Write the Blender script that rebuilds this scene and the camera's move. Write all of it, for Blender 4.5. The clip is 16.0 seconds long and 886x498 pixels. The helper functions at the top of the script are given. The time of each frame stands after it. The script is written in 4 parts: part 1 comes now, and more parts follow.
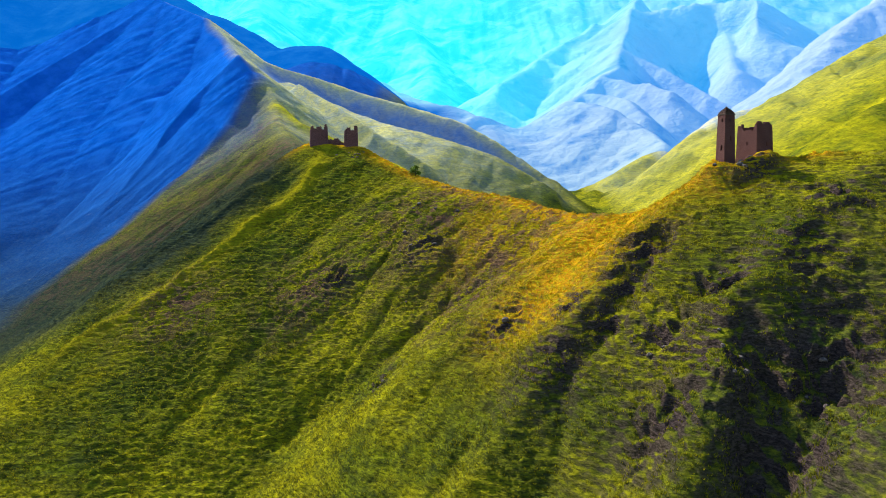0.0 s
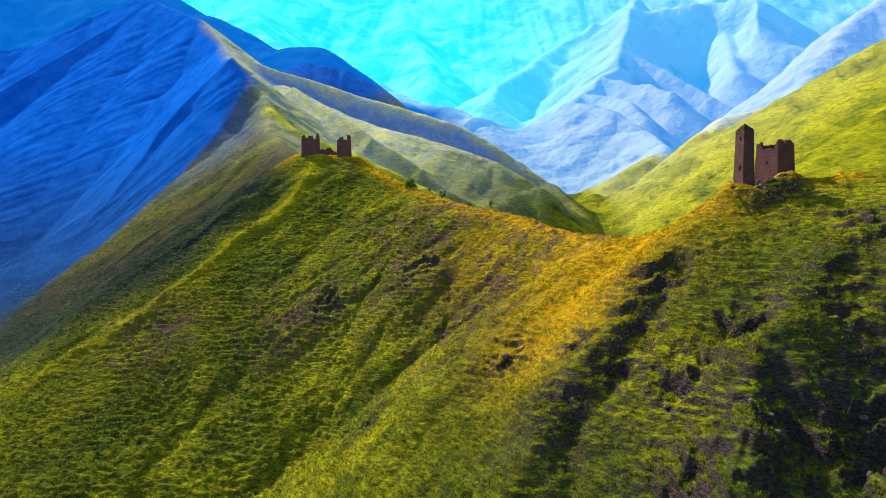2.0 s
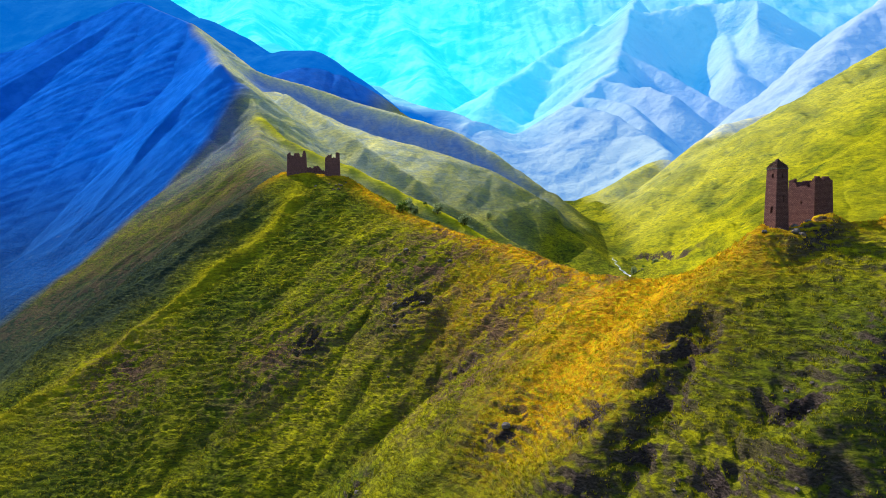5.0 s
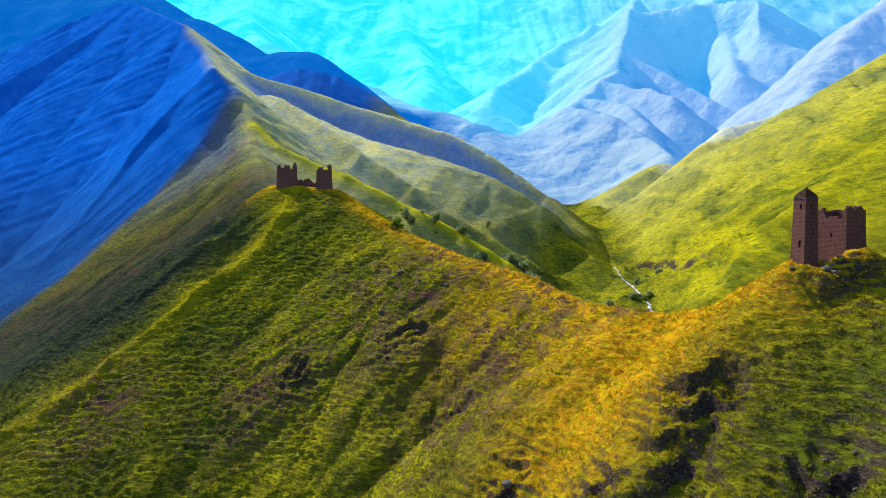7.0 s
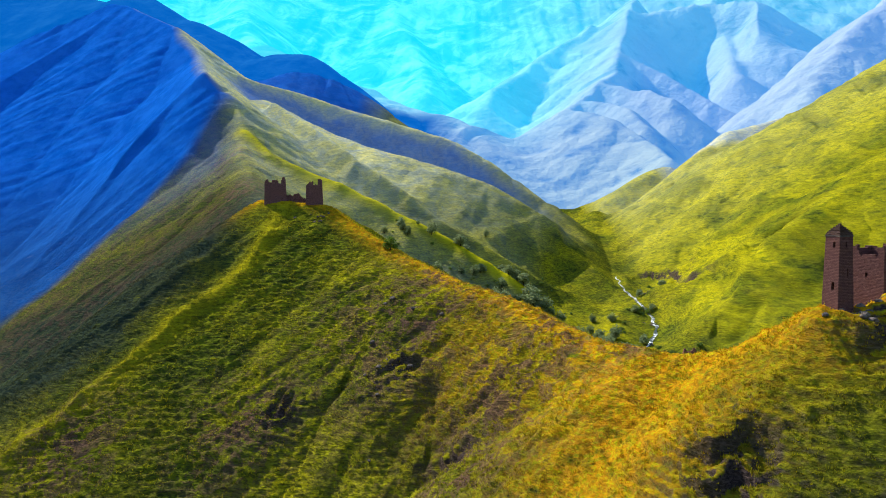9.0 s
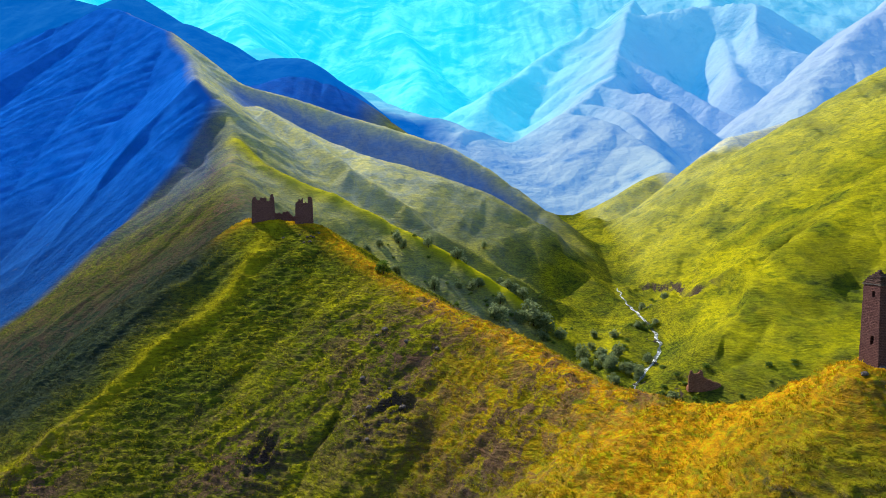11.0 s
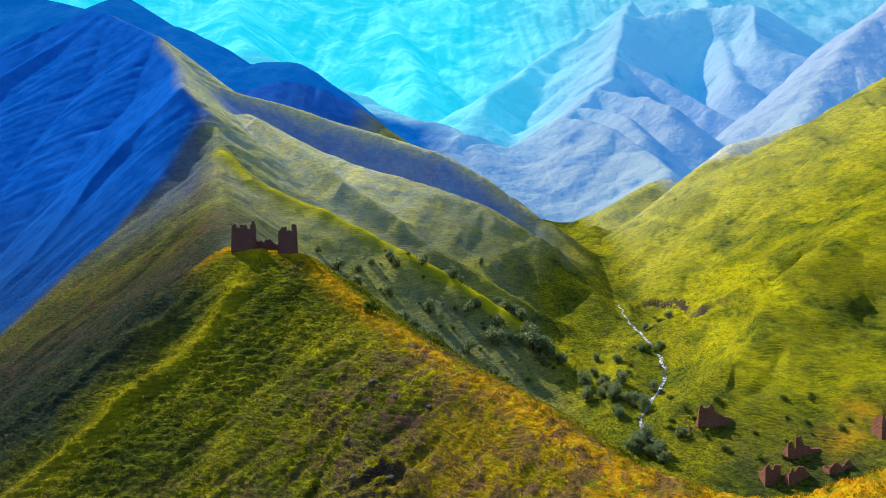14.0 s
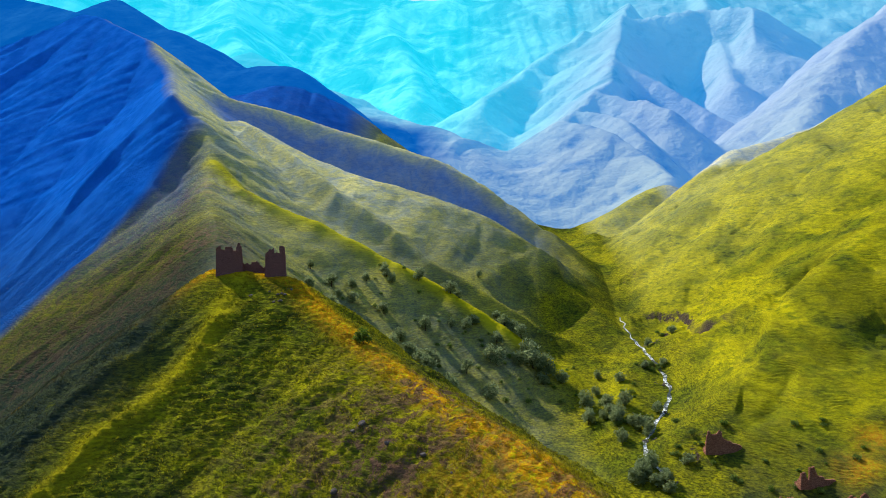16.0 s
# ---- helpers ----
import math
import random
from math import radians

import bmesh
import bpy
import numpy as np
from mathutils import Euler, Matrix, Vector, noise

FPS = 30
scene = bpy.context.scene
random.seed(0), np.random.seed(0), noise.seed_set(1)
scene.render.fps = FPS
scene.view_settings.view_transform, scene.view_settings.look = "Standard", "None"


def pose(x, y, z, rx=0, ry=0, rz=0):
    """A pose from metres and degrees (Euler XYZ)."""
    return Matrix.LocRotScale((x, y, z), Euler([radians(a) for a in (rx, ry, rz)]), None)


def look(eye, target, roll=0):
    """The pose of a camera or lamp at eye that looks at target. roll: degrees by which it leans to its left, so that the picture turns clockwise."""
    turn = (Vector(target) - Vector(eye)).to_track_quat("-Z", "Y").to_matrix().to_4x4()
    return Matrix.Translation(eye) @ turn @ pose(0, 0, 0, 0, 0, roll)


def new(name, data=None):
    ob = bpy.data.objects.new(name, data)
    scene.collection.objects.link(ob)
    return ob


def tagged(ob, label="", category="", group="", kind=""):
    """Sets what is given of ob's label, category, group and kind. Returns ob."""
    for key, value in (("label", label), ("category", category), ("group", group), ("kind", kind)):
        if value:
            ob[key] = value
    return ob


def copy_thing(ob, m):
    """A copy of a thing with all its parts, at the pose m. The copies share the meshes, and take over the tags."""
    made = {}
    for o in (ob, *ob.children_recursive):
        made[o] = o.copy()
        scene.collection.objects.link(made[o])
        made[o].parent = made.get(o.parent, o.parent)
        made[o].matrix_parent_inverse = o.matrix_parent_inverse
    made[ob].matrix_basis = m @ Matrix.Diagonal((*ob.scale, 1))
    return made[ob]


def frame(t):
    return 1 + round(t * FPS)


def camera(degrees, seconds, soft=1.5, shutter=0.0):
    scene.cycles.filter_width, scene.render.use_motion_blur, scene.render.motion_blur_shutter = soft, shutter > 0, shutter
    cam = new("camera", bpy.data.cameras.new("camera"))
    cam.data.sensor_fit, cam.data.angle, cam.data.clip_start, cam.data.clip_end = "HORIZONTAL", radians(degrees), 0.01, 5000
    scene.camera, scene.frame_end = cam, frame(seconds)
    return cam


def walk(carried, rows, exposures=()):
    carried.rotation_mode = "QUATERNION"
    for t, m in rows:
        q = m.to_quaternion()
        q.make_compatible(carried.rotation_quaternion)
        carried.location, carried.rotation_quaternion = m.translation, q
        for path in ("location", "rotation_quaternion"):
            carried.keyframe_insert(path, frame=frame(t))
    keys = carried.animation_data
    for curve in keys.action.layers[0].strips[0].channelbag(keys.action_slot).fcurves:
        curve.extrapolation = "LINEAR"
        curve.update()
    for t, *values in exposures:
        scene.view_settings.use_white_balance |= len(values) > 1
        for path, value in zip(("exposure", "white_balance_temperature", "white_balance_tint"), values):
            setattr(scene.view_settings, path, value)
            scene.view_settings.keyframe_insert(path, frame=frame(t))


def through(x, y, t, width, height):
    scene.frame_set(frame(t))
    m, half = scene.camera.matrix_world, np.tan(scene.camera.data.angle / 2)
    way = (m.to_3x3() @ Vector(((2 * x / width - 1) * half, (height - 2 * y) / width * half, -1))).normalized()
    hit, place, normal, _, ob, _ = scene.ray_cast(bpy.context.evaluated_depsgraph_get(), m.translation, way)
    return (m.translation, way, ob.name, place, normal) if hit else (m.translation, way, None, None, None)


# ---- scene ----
cam = camera(66.9, 16.0, 0.85)
METRES, EYE, TILT, LEAN, TURN = 150.0, 100.0, -3.0, 0.0, 0.0
ROWS = [
    (0.0, 0.0, 0.0, 0.0, 0.0, 0.0, -0.0),
    (0.5, 0.0019, 0.0287, 0.0152, -0.0, -0.01, 0.01),
    (1.0, 0.0036, 0.0573, 0.0306, -0.03, -0.03, 0.04),
    (1.5, 0.0058, 0.086, 0.0459, -0.06, -0.06, 0.05),
    (2.0, 0.0076, 0.1141, 0.0613, -0.09, -0.08, 0.06),
    (2.5, 0.0097, 0.142, 0.0771, -0.11, -0.08, 0.07),
    (3.0, 0.0118, 0.1697, 0.0931, -0.13, -0.08, 0.08),
    (3.5, 0.0136, 0.1968, 0.1088, -0.15, -0.07, 0.07),
    (4.0, 0.0158, 0.2243, 0.1243, -0.18, -0.07, 0.09),
    (6.5, 0.026, 0.3637, 0.2024, -0.31, -0.15, 0.07),
    (7.0, 0.0279, 0.3916, 0.2181, -0.33, -0.17, 0.08),
    (7.5, 0.0298, 0.4199, 0.2338, -0.37, -0.2, 0.09),
    (8.0, 0.032, 0.4482, 0.2497, -0.4, -0.18, 0.1),
    (8.5, 0.0336, 0.4755, 0.2657, -0.45, -0.18, 0.13),
    (9.0, 0.0356, 0.5027, 0.2815, -0.5, -0.18, 0.15),
    (11.5, 0.0445, 0.6328, 0.3615, -0.71, -0.07, 0.22),
    (12.0, 0.0459, 0.6576, 0.3775, -0.76, -0.06, 0.24),
    (12.5, 0.0478, 0.6832, 0.3935, -0.81, -0.09, 0.22),
    (13.0, 0.0493, 0.7081, 0.4092, -0.85, -0.11, 0.23),
    (13.5, 0.051, 0.7343, 0.4248, -0.91, -0.12, 0.24),
    (14.0, 0.0529, 0.759, 0.4409, -0.95, -0.12, 0.25),
    (14.5, 0.0547, 0.7833, 0.4572, -1.0, -0.13, 0.24),
    (15.0, 0.0565, 0.8093, 0.4725, -1.04, -0.1, 0.26),
    (15.5, 0.058, 0.835, 0.4885, -1.1, -0.08, 0.27),
    (16.0, 0.0599, 0.8612, 0.5041, -1.14, -0.04, 0.28),
]
walk(cam, [(t, pose(0, 0, EYE, TILT, LEAN, TURN) @ pose(METRES * x, METRES * y, METRES * z, 90 + pitch, roll, yaw)) for t, x, y, z, yaw, pitch, roll in ROWS],
     [(0.0, .64), (9.0, .44), (12.0, .32), (16.0, .20)])


world = bpy.data.worlds.new("sky")
scene.world = world
world.use_nodes = True
SUN_LEFT, SUN_UP = 42.0, 41.0
nt = world.node_tree
sky = nt.nodes.new("ShaderNodeTexSky")
sky.sky_type, sky.sun_disc = "NISHITA", False
sky.sun_elevation, sky.sun_rotation = radians(SUN_UP), radians(-SUN_LEFT)
sky.altitude, sky.air_density, sky.dust_density, sky.ozone_density = 1800, 1.8, 1.0, 3.0
nt.nodes["Background"].inputs["Strength"].default_value = 0.15
nt.links.new(sky.outputs[0], nt.nodes["Background"].inputs["Color"])
sun = new("sun", bpy.data.lights.new("sun", "SUN"))
sun.data.energy, sun.data.angle, sun.data.color = 5.0, radians(0.6), (1.0, 0.93, 0.76)
sun.matrix_world = look((0, 0, 0), (math.sin(radians(SUN_LEFT)) * math.cos(radians(SUN_UP)), -math.cos(radians(SUN_LEFT)) * math.cos(radians(SUN_UP)), -math.sin(radians(SUN_UP))))


# ---- materials ----
class Nodes:
    """Short writing for node materials."""

    def __init__(self, name, roughness=.9, specular=.15):
        self.m = bpy.data.materials.new(name)
        self.m.use_nodes = True
        self.t = self.m.node_tree
        self.shader = self.t.nodes["Principled BSDF"]
        self.out = self.t.nodes["Material Output"]
        self.shader.inputs["Roughness"].default_value = roughness
        self.shader.inputs["Specular IOR Level"].default_value = specular
        self.place = self.t.nodes.new("ShaderNodeTexCoord").outputs["Object"]

    def put(self, socket, value):
        if isinstance(value, bpy.types.NodeSocket):
            self.t.links.new(value, socket)
        elif isinstance(value, tuple) and len(value) == 3 and socket.type == "RGBA":
            socket.default_value = (*value, 1)
        else:
            socket.default_value = value

    def noise(self, scale, detail=4, rough=.6, stretch=None, warp=0.0):
        n = self.t.nodes.new("ShaderNodeTexNoise")
        n.inputs["Scale"].default_value, n.inputs["Detail"].default_value = scale, detail
        n.inputs["Roughness"].default_value, n.inputs["Distortion"].default_value = rough, warp
        if stretch:
            mp = self.t.nodes.new("ShaderNodeMapping")
            mp.inputs["Scale"].default_value = stretch
            self.t.links.new(self.place, mp.inputs["Vector"])
            self.t.links.new(mp.outputs[0], n.inputs["Vector"])
        else:
            self.t.links.new(self.place, n.inputs["Vector"])
        return n.outputs["Fac"]

    def ramp(self, value, lo, hi):
        n = self.t.nodes.new("ShaderNodeMapRange")
        n.interpolation_type = "SMOOTHSTEP"
        self.put(n.inputs["Value"], value)
        self.put(n.inputs["From Min"], lo)
        self.put(n.inputs["From Max"], hi)
        return n.outputs["Result"]

    def mix(self, fac, a, b, kind="MIX"):
        n = self.t.nodes.new("ShaderNodeMix")
        n.data_type, n.blend_type = "RGBA", kind
        self.put(n.inputs[0], fac)
        self.put(n.inputs[6], a)
        self.put(n.inputs[7], b)
        return n.outputs[2]

    def math(self, kind, a, b=0.0):
        n = self.t.nodes.new("ShaderNodeMath")
        n.operation = kind
        self.put(n.inputs[0], a)
        self.put(n.inputs[1], b)
        return n.outputs[0]

    def attribute(self, name):
        n = self.t.nodes.new("ShaderNodeAttribute")
        n.attribute_name = name
        return n.outputs["Fac"]

    def random(self):
        return self.t.nodes.new("ShaderNodeObjectInfo").outputs["Random"]

    def island(self):
        return self.t.nodes.new("ShaderNodeNewGeometry").outputs["Random Per Island"]

    def steep(self):
        g = self.t.nodes.new("ShaderNodeNewGeometry")
        s = self.t.nodes.new("ShaderNodeSeparateXYZ")
        self.t.links.new(g.outputs["Normal"], s.inputs[0])
        return s.outputs["Z"]

    def tracks(self, rise):
        """Narrow sheep tracks that follow the contour: 0 on the tread's back, 1 on its lip."""
        s = self.t.nodes.new("ShaderNodeSeparateXYZ")
        self.t.links.new(self.place, s.inputs[0])
        level = self.math("ADD", self.math("DIVIDE", s.outputs["Z"], rise), self.math("MULTIPLY", self.noise(.05, 5, .55), 6.0))
        f = self.math("FRACT", level)
        return self.math("MINIMUM", self.math("DIVIDE", f, .7), self.math("DIVIDE", self.math("SUBTRACT", 1.0, f), .3))

    def bump(self, value, strength, distance):
        n = self.t.nodes.new("ShaderNodeBump")
        n.inputs["Strength"].default_value, n.inputs["Distance"].default_value = strength, distance
        self.put(n.inputs["Height"], value)
        self.t.links.new(n.outputs[0], self.shader.inputs["Normal"])

    def colour(self, value):
        self.put(self.shader.inputs["Base Color"], value)
        return self.m


def turf_colour(n):
    """Grass in green, yellow and gold, with worn soil between."""
    meadow_and_lit = n.attribute("meadow_and_lit")
    big, mid, fine = n.noise(.03, 5, .6), n.noise(.3, 5, .65, (.45, .45, 1.3), .4), n.noise(1.3, 4, .65, (.4, .4, 1.5))
    green = n.mix(n.ramp(mid, .28, .62), TURF_DARK, TURF_GREEN)
    green = n.mix(n.math("MULTIPLY", n.ramp(big, .36, .66), .6), green, TURF_YELLOW)
    green = n.mix(n.math("MULTIPLY", n.ramp(n.noise(.009, 3, .5), .45, .65), .25), green, TURF_DARK)
    green = n.mix(n.math("MULTIPLY", meadow_and_lit, n.ramp(n.noise(.016, 5, .6, (1, .5, 1), .6), .58, .40)), green, n.mix(n.ramp(mid, .3, .6), TURF_GREEN, TURF_YELLOW))
    streak = n.ramp(n.noise(.95, 4, .6, (.13, .13, 1.0), .9), .36, .58)
    green = n.mix(streak, n.mix(n.math("SUBTRACT", .4, n.math("MULTIPLY", meadow_and_lit, .15)), green, TURF_DARK), green)
    green = n.mix(n.ramp(fine, .38, .58), n.mix(n.math("SUBTRACT", .65, n.math("MULTIPLY", meadow_and_lit, .4)), green, TURF_SHADE), green)
    gold = n.mix(n.ramp(mid, .25, .5), TURF_GREEN, n.mix(n.ramp(n.noise(.7, 4, .7), .46, .66), TURF_GOLD, TURF_YELLOW))
    green = n.mix(n.math("MULTIPLY", n.attribute("dry_and_lit"), n.ramp(n.noise(.35, 4, .7), .24, .5)), green, gold)
    clumps = n.ramp(n.noise(.3, 6, .75, (.6, .6, 1.6), .5), .48, .6)
    green = n.mix(n.math("MULTIPLY", clumps, n.math("SUBTRACT", .4, n.math("MULTIPLY", meadow_and_lit, .25))), green, TURF_DARK)
    # sunlit crests of tree spur and castle rib, painted yellow
    green = n.mix(n.math("MULTIPLY", n.attribute("lit_crest"), n.ramp(mid, .2, .5)), green, TURF_YELLOW)
    soil = n.mix(n.ramp(n.noise(1.1, 4, .7), .3, .7), SOIL_DARK, SOIL_RED)
    # dark heath, also used to paint shade on the western slopes
    heath_shade = n.mix(n.ramp(n.noise(.4, 5, .7), .35, .7), HEATH_SHADE_DARK, HEATH_SHADE_GREEN)
    green = n.mix(n.math("MULTIPLY", n.attribute("heath_shade"), n.ramp(n.noise(.12, 4, .65), .18, .42)), green, heath_shade)
    bare = n.math("MULTIPLY", n.attribute("bare"), n.ramp(n.noise(.16, 5, .75, warp=.8), .46, .56))
    return n.mix(bare, green, soil)


def turf_material():
    n = Nodes("mountain_turf", 1.0, 0.0)
    green = turf_colour(n)
    rock = n.mix(n.ramp(n.noise(.9, 6, .7, (1, 1, 2.5)), .35, .7), ROCK_DARK, ROCK_GREY)
    crag = n.math("MULTIPLY", n.attribute("crag"), n.ramp(n.math("ADD", n.steep(), n.math("MULTIPLY", n.math("SUBTRACT", n.noise(.5, 3), .5), .5)), .82, .60))
    near = n.mix(crag, green, rock)
    # pale upper turf, whitened by distance haze put into its colour
    pale = n.mix(n.ramp(n.noise(.05, 8, .75, warp=.8), .4, .6), ALP_HAZE_BLUE, ALP_HAZE_PALE)
    pale = n.mix(n.ramp(n.noise(.3, 6, .75, (.5, .5, 1.4)), .36, .62), n.mix(.5, pale, ALP_HAZE_DARK), pale)
    col = n.mix(n.attribute("alpine_haze"), near, pale)
    # blue distance haze of the left mountain, put into the base colour
    blue_haze = n.mix(n.ramp(n.noise(.05, 6, .65, (1, 1, .5)), .35, .65), HAZE_DEEP, HAZE_BLUE)
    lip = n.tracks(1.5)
    broken = n.math("MULTIPLY", n.ramp(n.noise(.09, 5, .65), .42, .6), n.math("SUBTRACT", 1.0, n.attribute("blue_haze")))
    # shade behind each track's lip, darkened into the colour
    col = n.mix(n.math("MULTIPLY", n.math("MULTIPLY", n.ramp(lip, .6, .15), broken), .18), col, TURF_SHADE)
    col = n.mix(n.attribute("blue_haze"), col, blue_haze)
    n.bump(n.math("ADD", n.noise(1.6, 5, .75, (.6, .6, 1.5)), n.math("ADD", n.math("MULTIPLY", n.noise(.4, 4, .7, (.6, .6, 1.6)), 1.2), n.math("MULTIPLY", n.math("MULTIPLY", lip, broken), .5))), 1.0, .75)
    return n.colour(col)


def leafy(n, colour, through=.5):
    """Thin blades and leaves: light also shines through them."""
    glow = n.t.nodes.new("ShaderNodeBsdfTranslucent")
    n.put(glow.inputs["Color"], colour)
    both = n.t.nodes.new("ShaderNodeMixShader")
    both.inputs[0].default_value = through
    n.t.links.new(n.shader.outputs[0], both.inputs[1])
    n.t.links.new(glow.outputs[0], both.inputs[2])
    n.t.links.new(both.outputs[0], n.out.inputs["Surface"])
    return n.colour(colour)


def blade_material():
    n = Nodes("grass_blades", .9, .03)
    col = turf_colour(n)
    col = n.mix(n.math("MULTIPLY", n.ramp(n.island(), .3, 1.0), n.math("SUBTRACT", 1.0, n.attribute("heath_shade"))), col, n.mix(.5, col, TURF_YELLOW))
    return leafy(n, col, .45)


def leaf_material(name, dark, light):
    n = Nodes(name, .7, .2)
    col = n.mix(n.island(), dark, light)
    col = n.mix(n.math("MULTIPLY", n.random(), .4), col, (.14, .18, .06))
    return leafy(n, col, .5)


def stone_material(name, dark, light, course=.32):
    """Dry masonry in flat courses, stained and weathered."""
    n = Nodes(name, .95, .1)
    axes = n.t.nodes.new("ShaderNodeSeparateXYZ")
    n.t.links.new(n.place, axes.inputs[0])
    flat = n.t.nodes.new("ShaderNodeCombineXYZ")
    n.put(flat.inputs[0], n.math("ADD", axes.outputs[0], axes.outputs[1]))
    n.put(flat.inputs[1], axes.outputs[2])
    brick = n.t.nodes.new("ShaderNodeTexBrick")
    n.t.links.new(flat.outputs[0], brick.inputs["Vector"])
    brick.inputs["Scale"].default_value = 1
    for key, value in (("Mortar Size", .035), ("Brick Width", course * 2.1), ("Row Height", course), ("Bias", 0.0)):
        brick.inputs[key].default_value = value
    n.put(brick.inputs["Color1"], dark)
    n.put(brick.inputs["Color2"], light)
    n.put(brick.inputs["Mortar"], tuple(v * .35 for v in dark))
    col = n.mix(n.ramp(n.noise(.5, 5, .7), .3, .75), n.mix(.5, brick.outputs["Color"], dark), brick.outputs["Color"])
    col = n.mix(n.math("MULTIPLY", n.ramp(n.noise(3.0, 3, .6), .5, .8), .5), col, light)
    n.bump(n.math("ADD", n.noise(4, 5, .7), n.math("MULTIPLY", brick.outputs["Fac"], -.6)), .9, .12)
    return n.colour(col)


def rock_material():
    n = Nodes("grey_rock", .9, .2)
    col = n.mix(n.ramp(n.noise(1.5, 6, .7), .35, .65), (.05, .04, .038), (.20, .16, .14))
    n.bump(n.noise(3, 6, .7), .8, .2)
    return n.colour(n.mix(n.math("MULTIPLY", n.random(), .4), col, (.05, .04, .045)))


def water_material():
    n = Nodes("brook_water", .4, .25)
    foam = n.math("MULTIPLY", n.ramp(n.noise(.5, 5, .7, warp=1.2), .46, .56), n.ramp(n.noise(.08, 2, .5), .40, .50))
    n.put(n.shader.inputs["Roughness"], n.math("ADD", n.math("MULTIPLY", foam, .3), .4))
    n.bump(n.noise(1.5, 4, .6), .6, .3)
    return n.colour(n.mix(foam, (.035, .045, .03), (.85, .86, .86)))


def far_material():
    """Distant range, with the haze before it put into its colour and glow."""
    n = Nodes("far_range", 1.0, 0.0)
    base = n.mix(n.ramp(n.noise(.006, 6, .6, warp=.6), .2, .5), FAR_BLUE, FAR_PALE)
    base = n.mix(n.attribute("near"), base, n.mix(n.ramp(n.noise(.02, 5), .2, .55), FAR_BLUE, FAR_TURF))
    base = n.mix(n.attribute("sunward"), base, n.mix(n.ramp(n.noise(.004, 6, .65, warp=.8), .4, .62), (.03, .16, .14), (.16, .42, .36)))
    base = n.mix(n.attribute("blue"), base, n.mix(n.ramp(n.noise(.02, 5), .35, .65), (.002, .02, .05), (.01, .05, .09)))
    # haze as emission, so the range gives off light itself
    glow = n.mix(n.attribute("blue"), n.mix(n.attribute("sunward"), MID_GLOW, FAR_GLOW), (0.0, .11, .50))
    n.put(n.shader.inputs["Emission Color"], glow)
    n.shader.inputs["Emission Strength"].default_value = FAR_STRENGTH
    n.bump(n.math("ADD", n.noise(.02, 5, .65), n.math("MULTIPLY", n.noise(.006, 4, .6, (1, .4, 1)), 2.0)), .8, 14.0)
    return n.colour(base)


TURF_DARK, TURF_GREEN, TURF_YELLOW, TURF_GOLD = (.034, .050, .012), (.195, .225, .010), (.52, .46, .008), (.58, .26, .008)
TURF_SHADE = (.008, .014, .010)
HEATH_SHADE_DARK, HEATH_SHADE_GREEN = (.012, .024, .030), (.04, .058, .036)
SOIL_DARK, SOIL_RED, ROCK_DARK, ROCK_GREY = (.06, .034, .030), (.19, .098, .075), (.026, .019, .020), (.11, .078, .074)
ALP_HAZE_BLUE, ALP_HAZE_PALE, ALP_HAZE_DARK = (.56, .60, .54), (.98, .88, .34), (.26, .33, .28)
HAZE_DEEP, HAZE_BLUE = (.004, .115, .54), (.012, .16, .66)
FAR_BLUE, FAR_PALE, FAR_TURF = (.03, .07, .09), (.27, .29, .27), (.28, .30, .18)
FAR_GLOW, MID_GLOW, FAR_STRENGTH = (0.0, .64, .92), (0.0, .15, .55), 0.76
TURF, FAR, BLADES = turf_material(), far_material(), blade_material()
STONE = stone_material("tower_stone", (.115, .052, .052), (.19, .092, .085))
CASTLE_STONE = stone_material("castle_stone", (.16, .075, .080), (.25, .125, .120))
RUBBLE = stone_material("ruin_stone", (.22, .09, .06), (.42, .20, .14), .36)
SLAB = stone_material("roof_slate", (.10, .06, .055), (.20, .12, .10), .14)
BARK = Nodes("bark", .9, .1).colour((.07, .05, .035))
LEAVES, SHRUB = leaf_material("tree_leaves", (.13, .18, .08), (.36, .42, .20)), leaf_material("shrub_leaves", (.05, .10, .012), (.17, .26, .02))
ROCK, WATER = rock_material(), water_material()


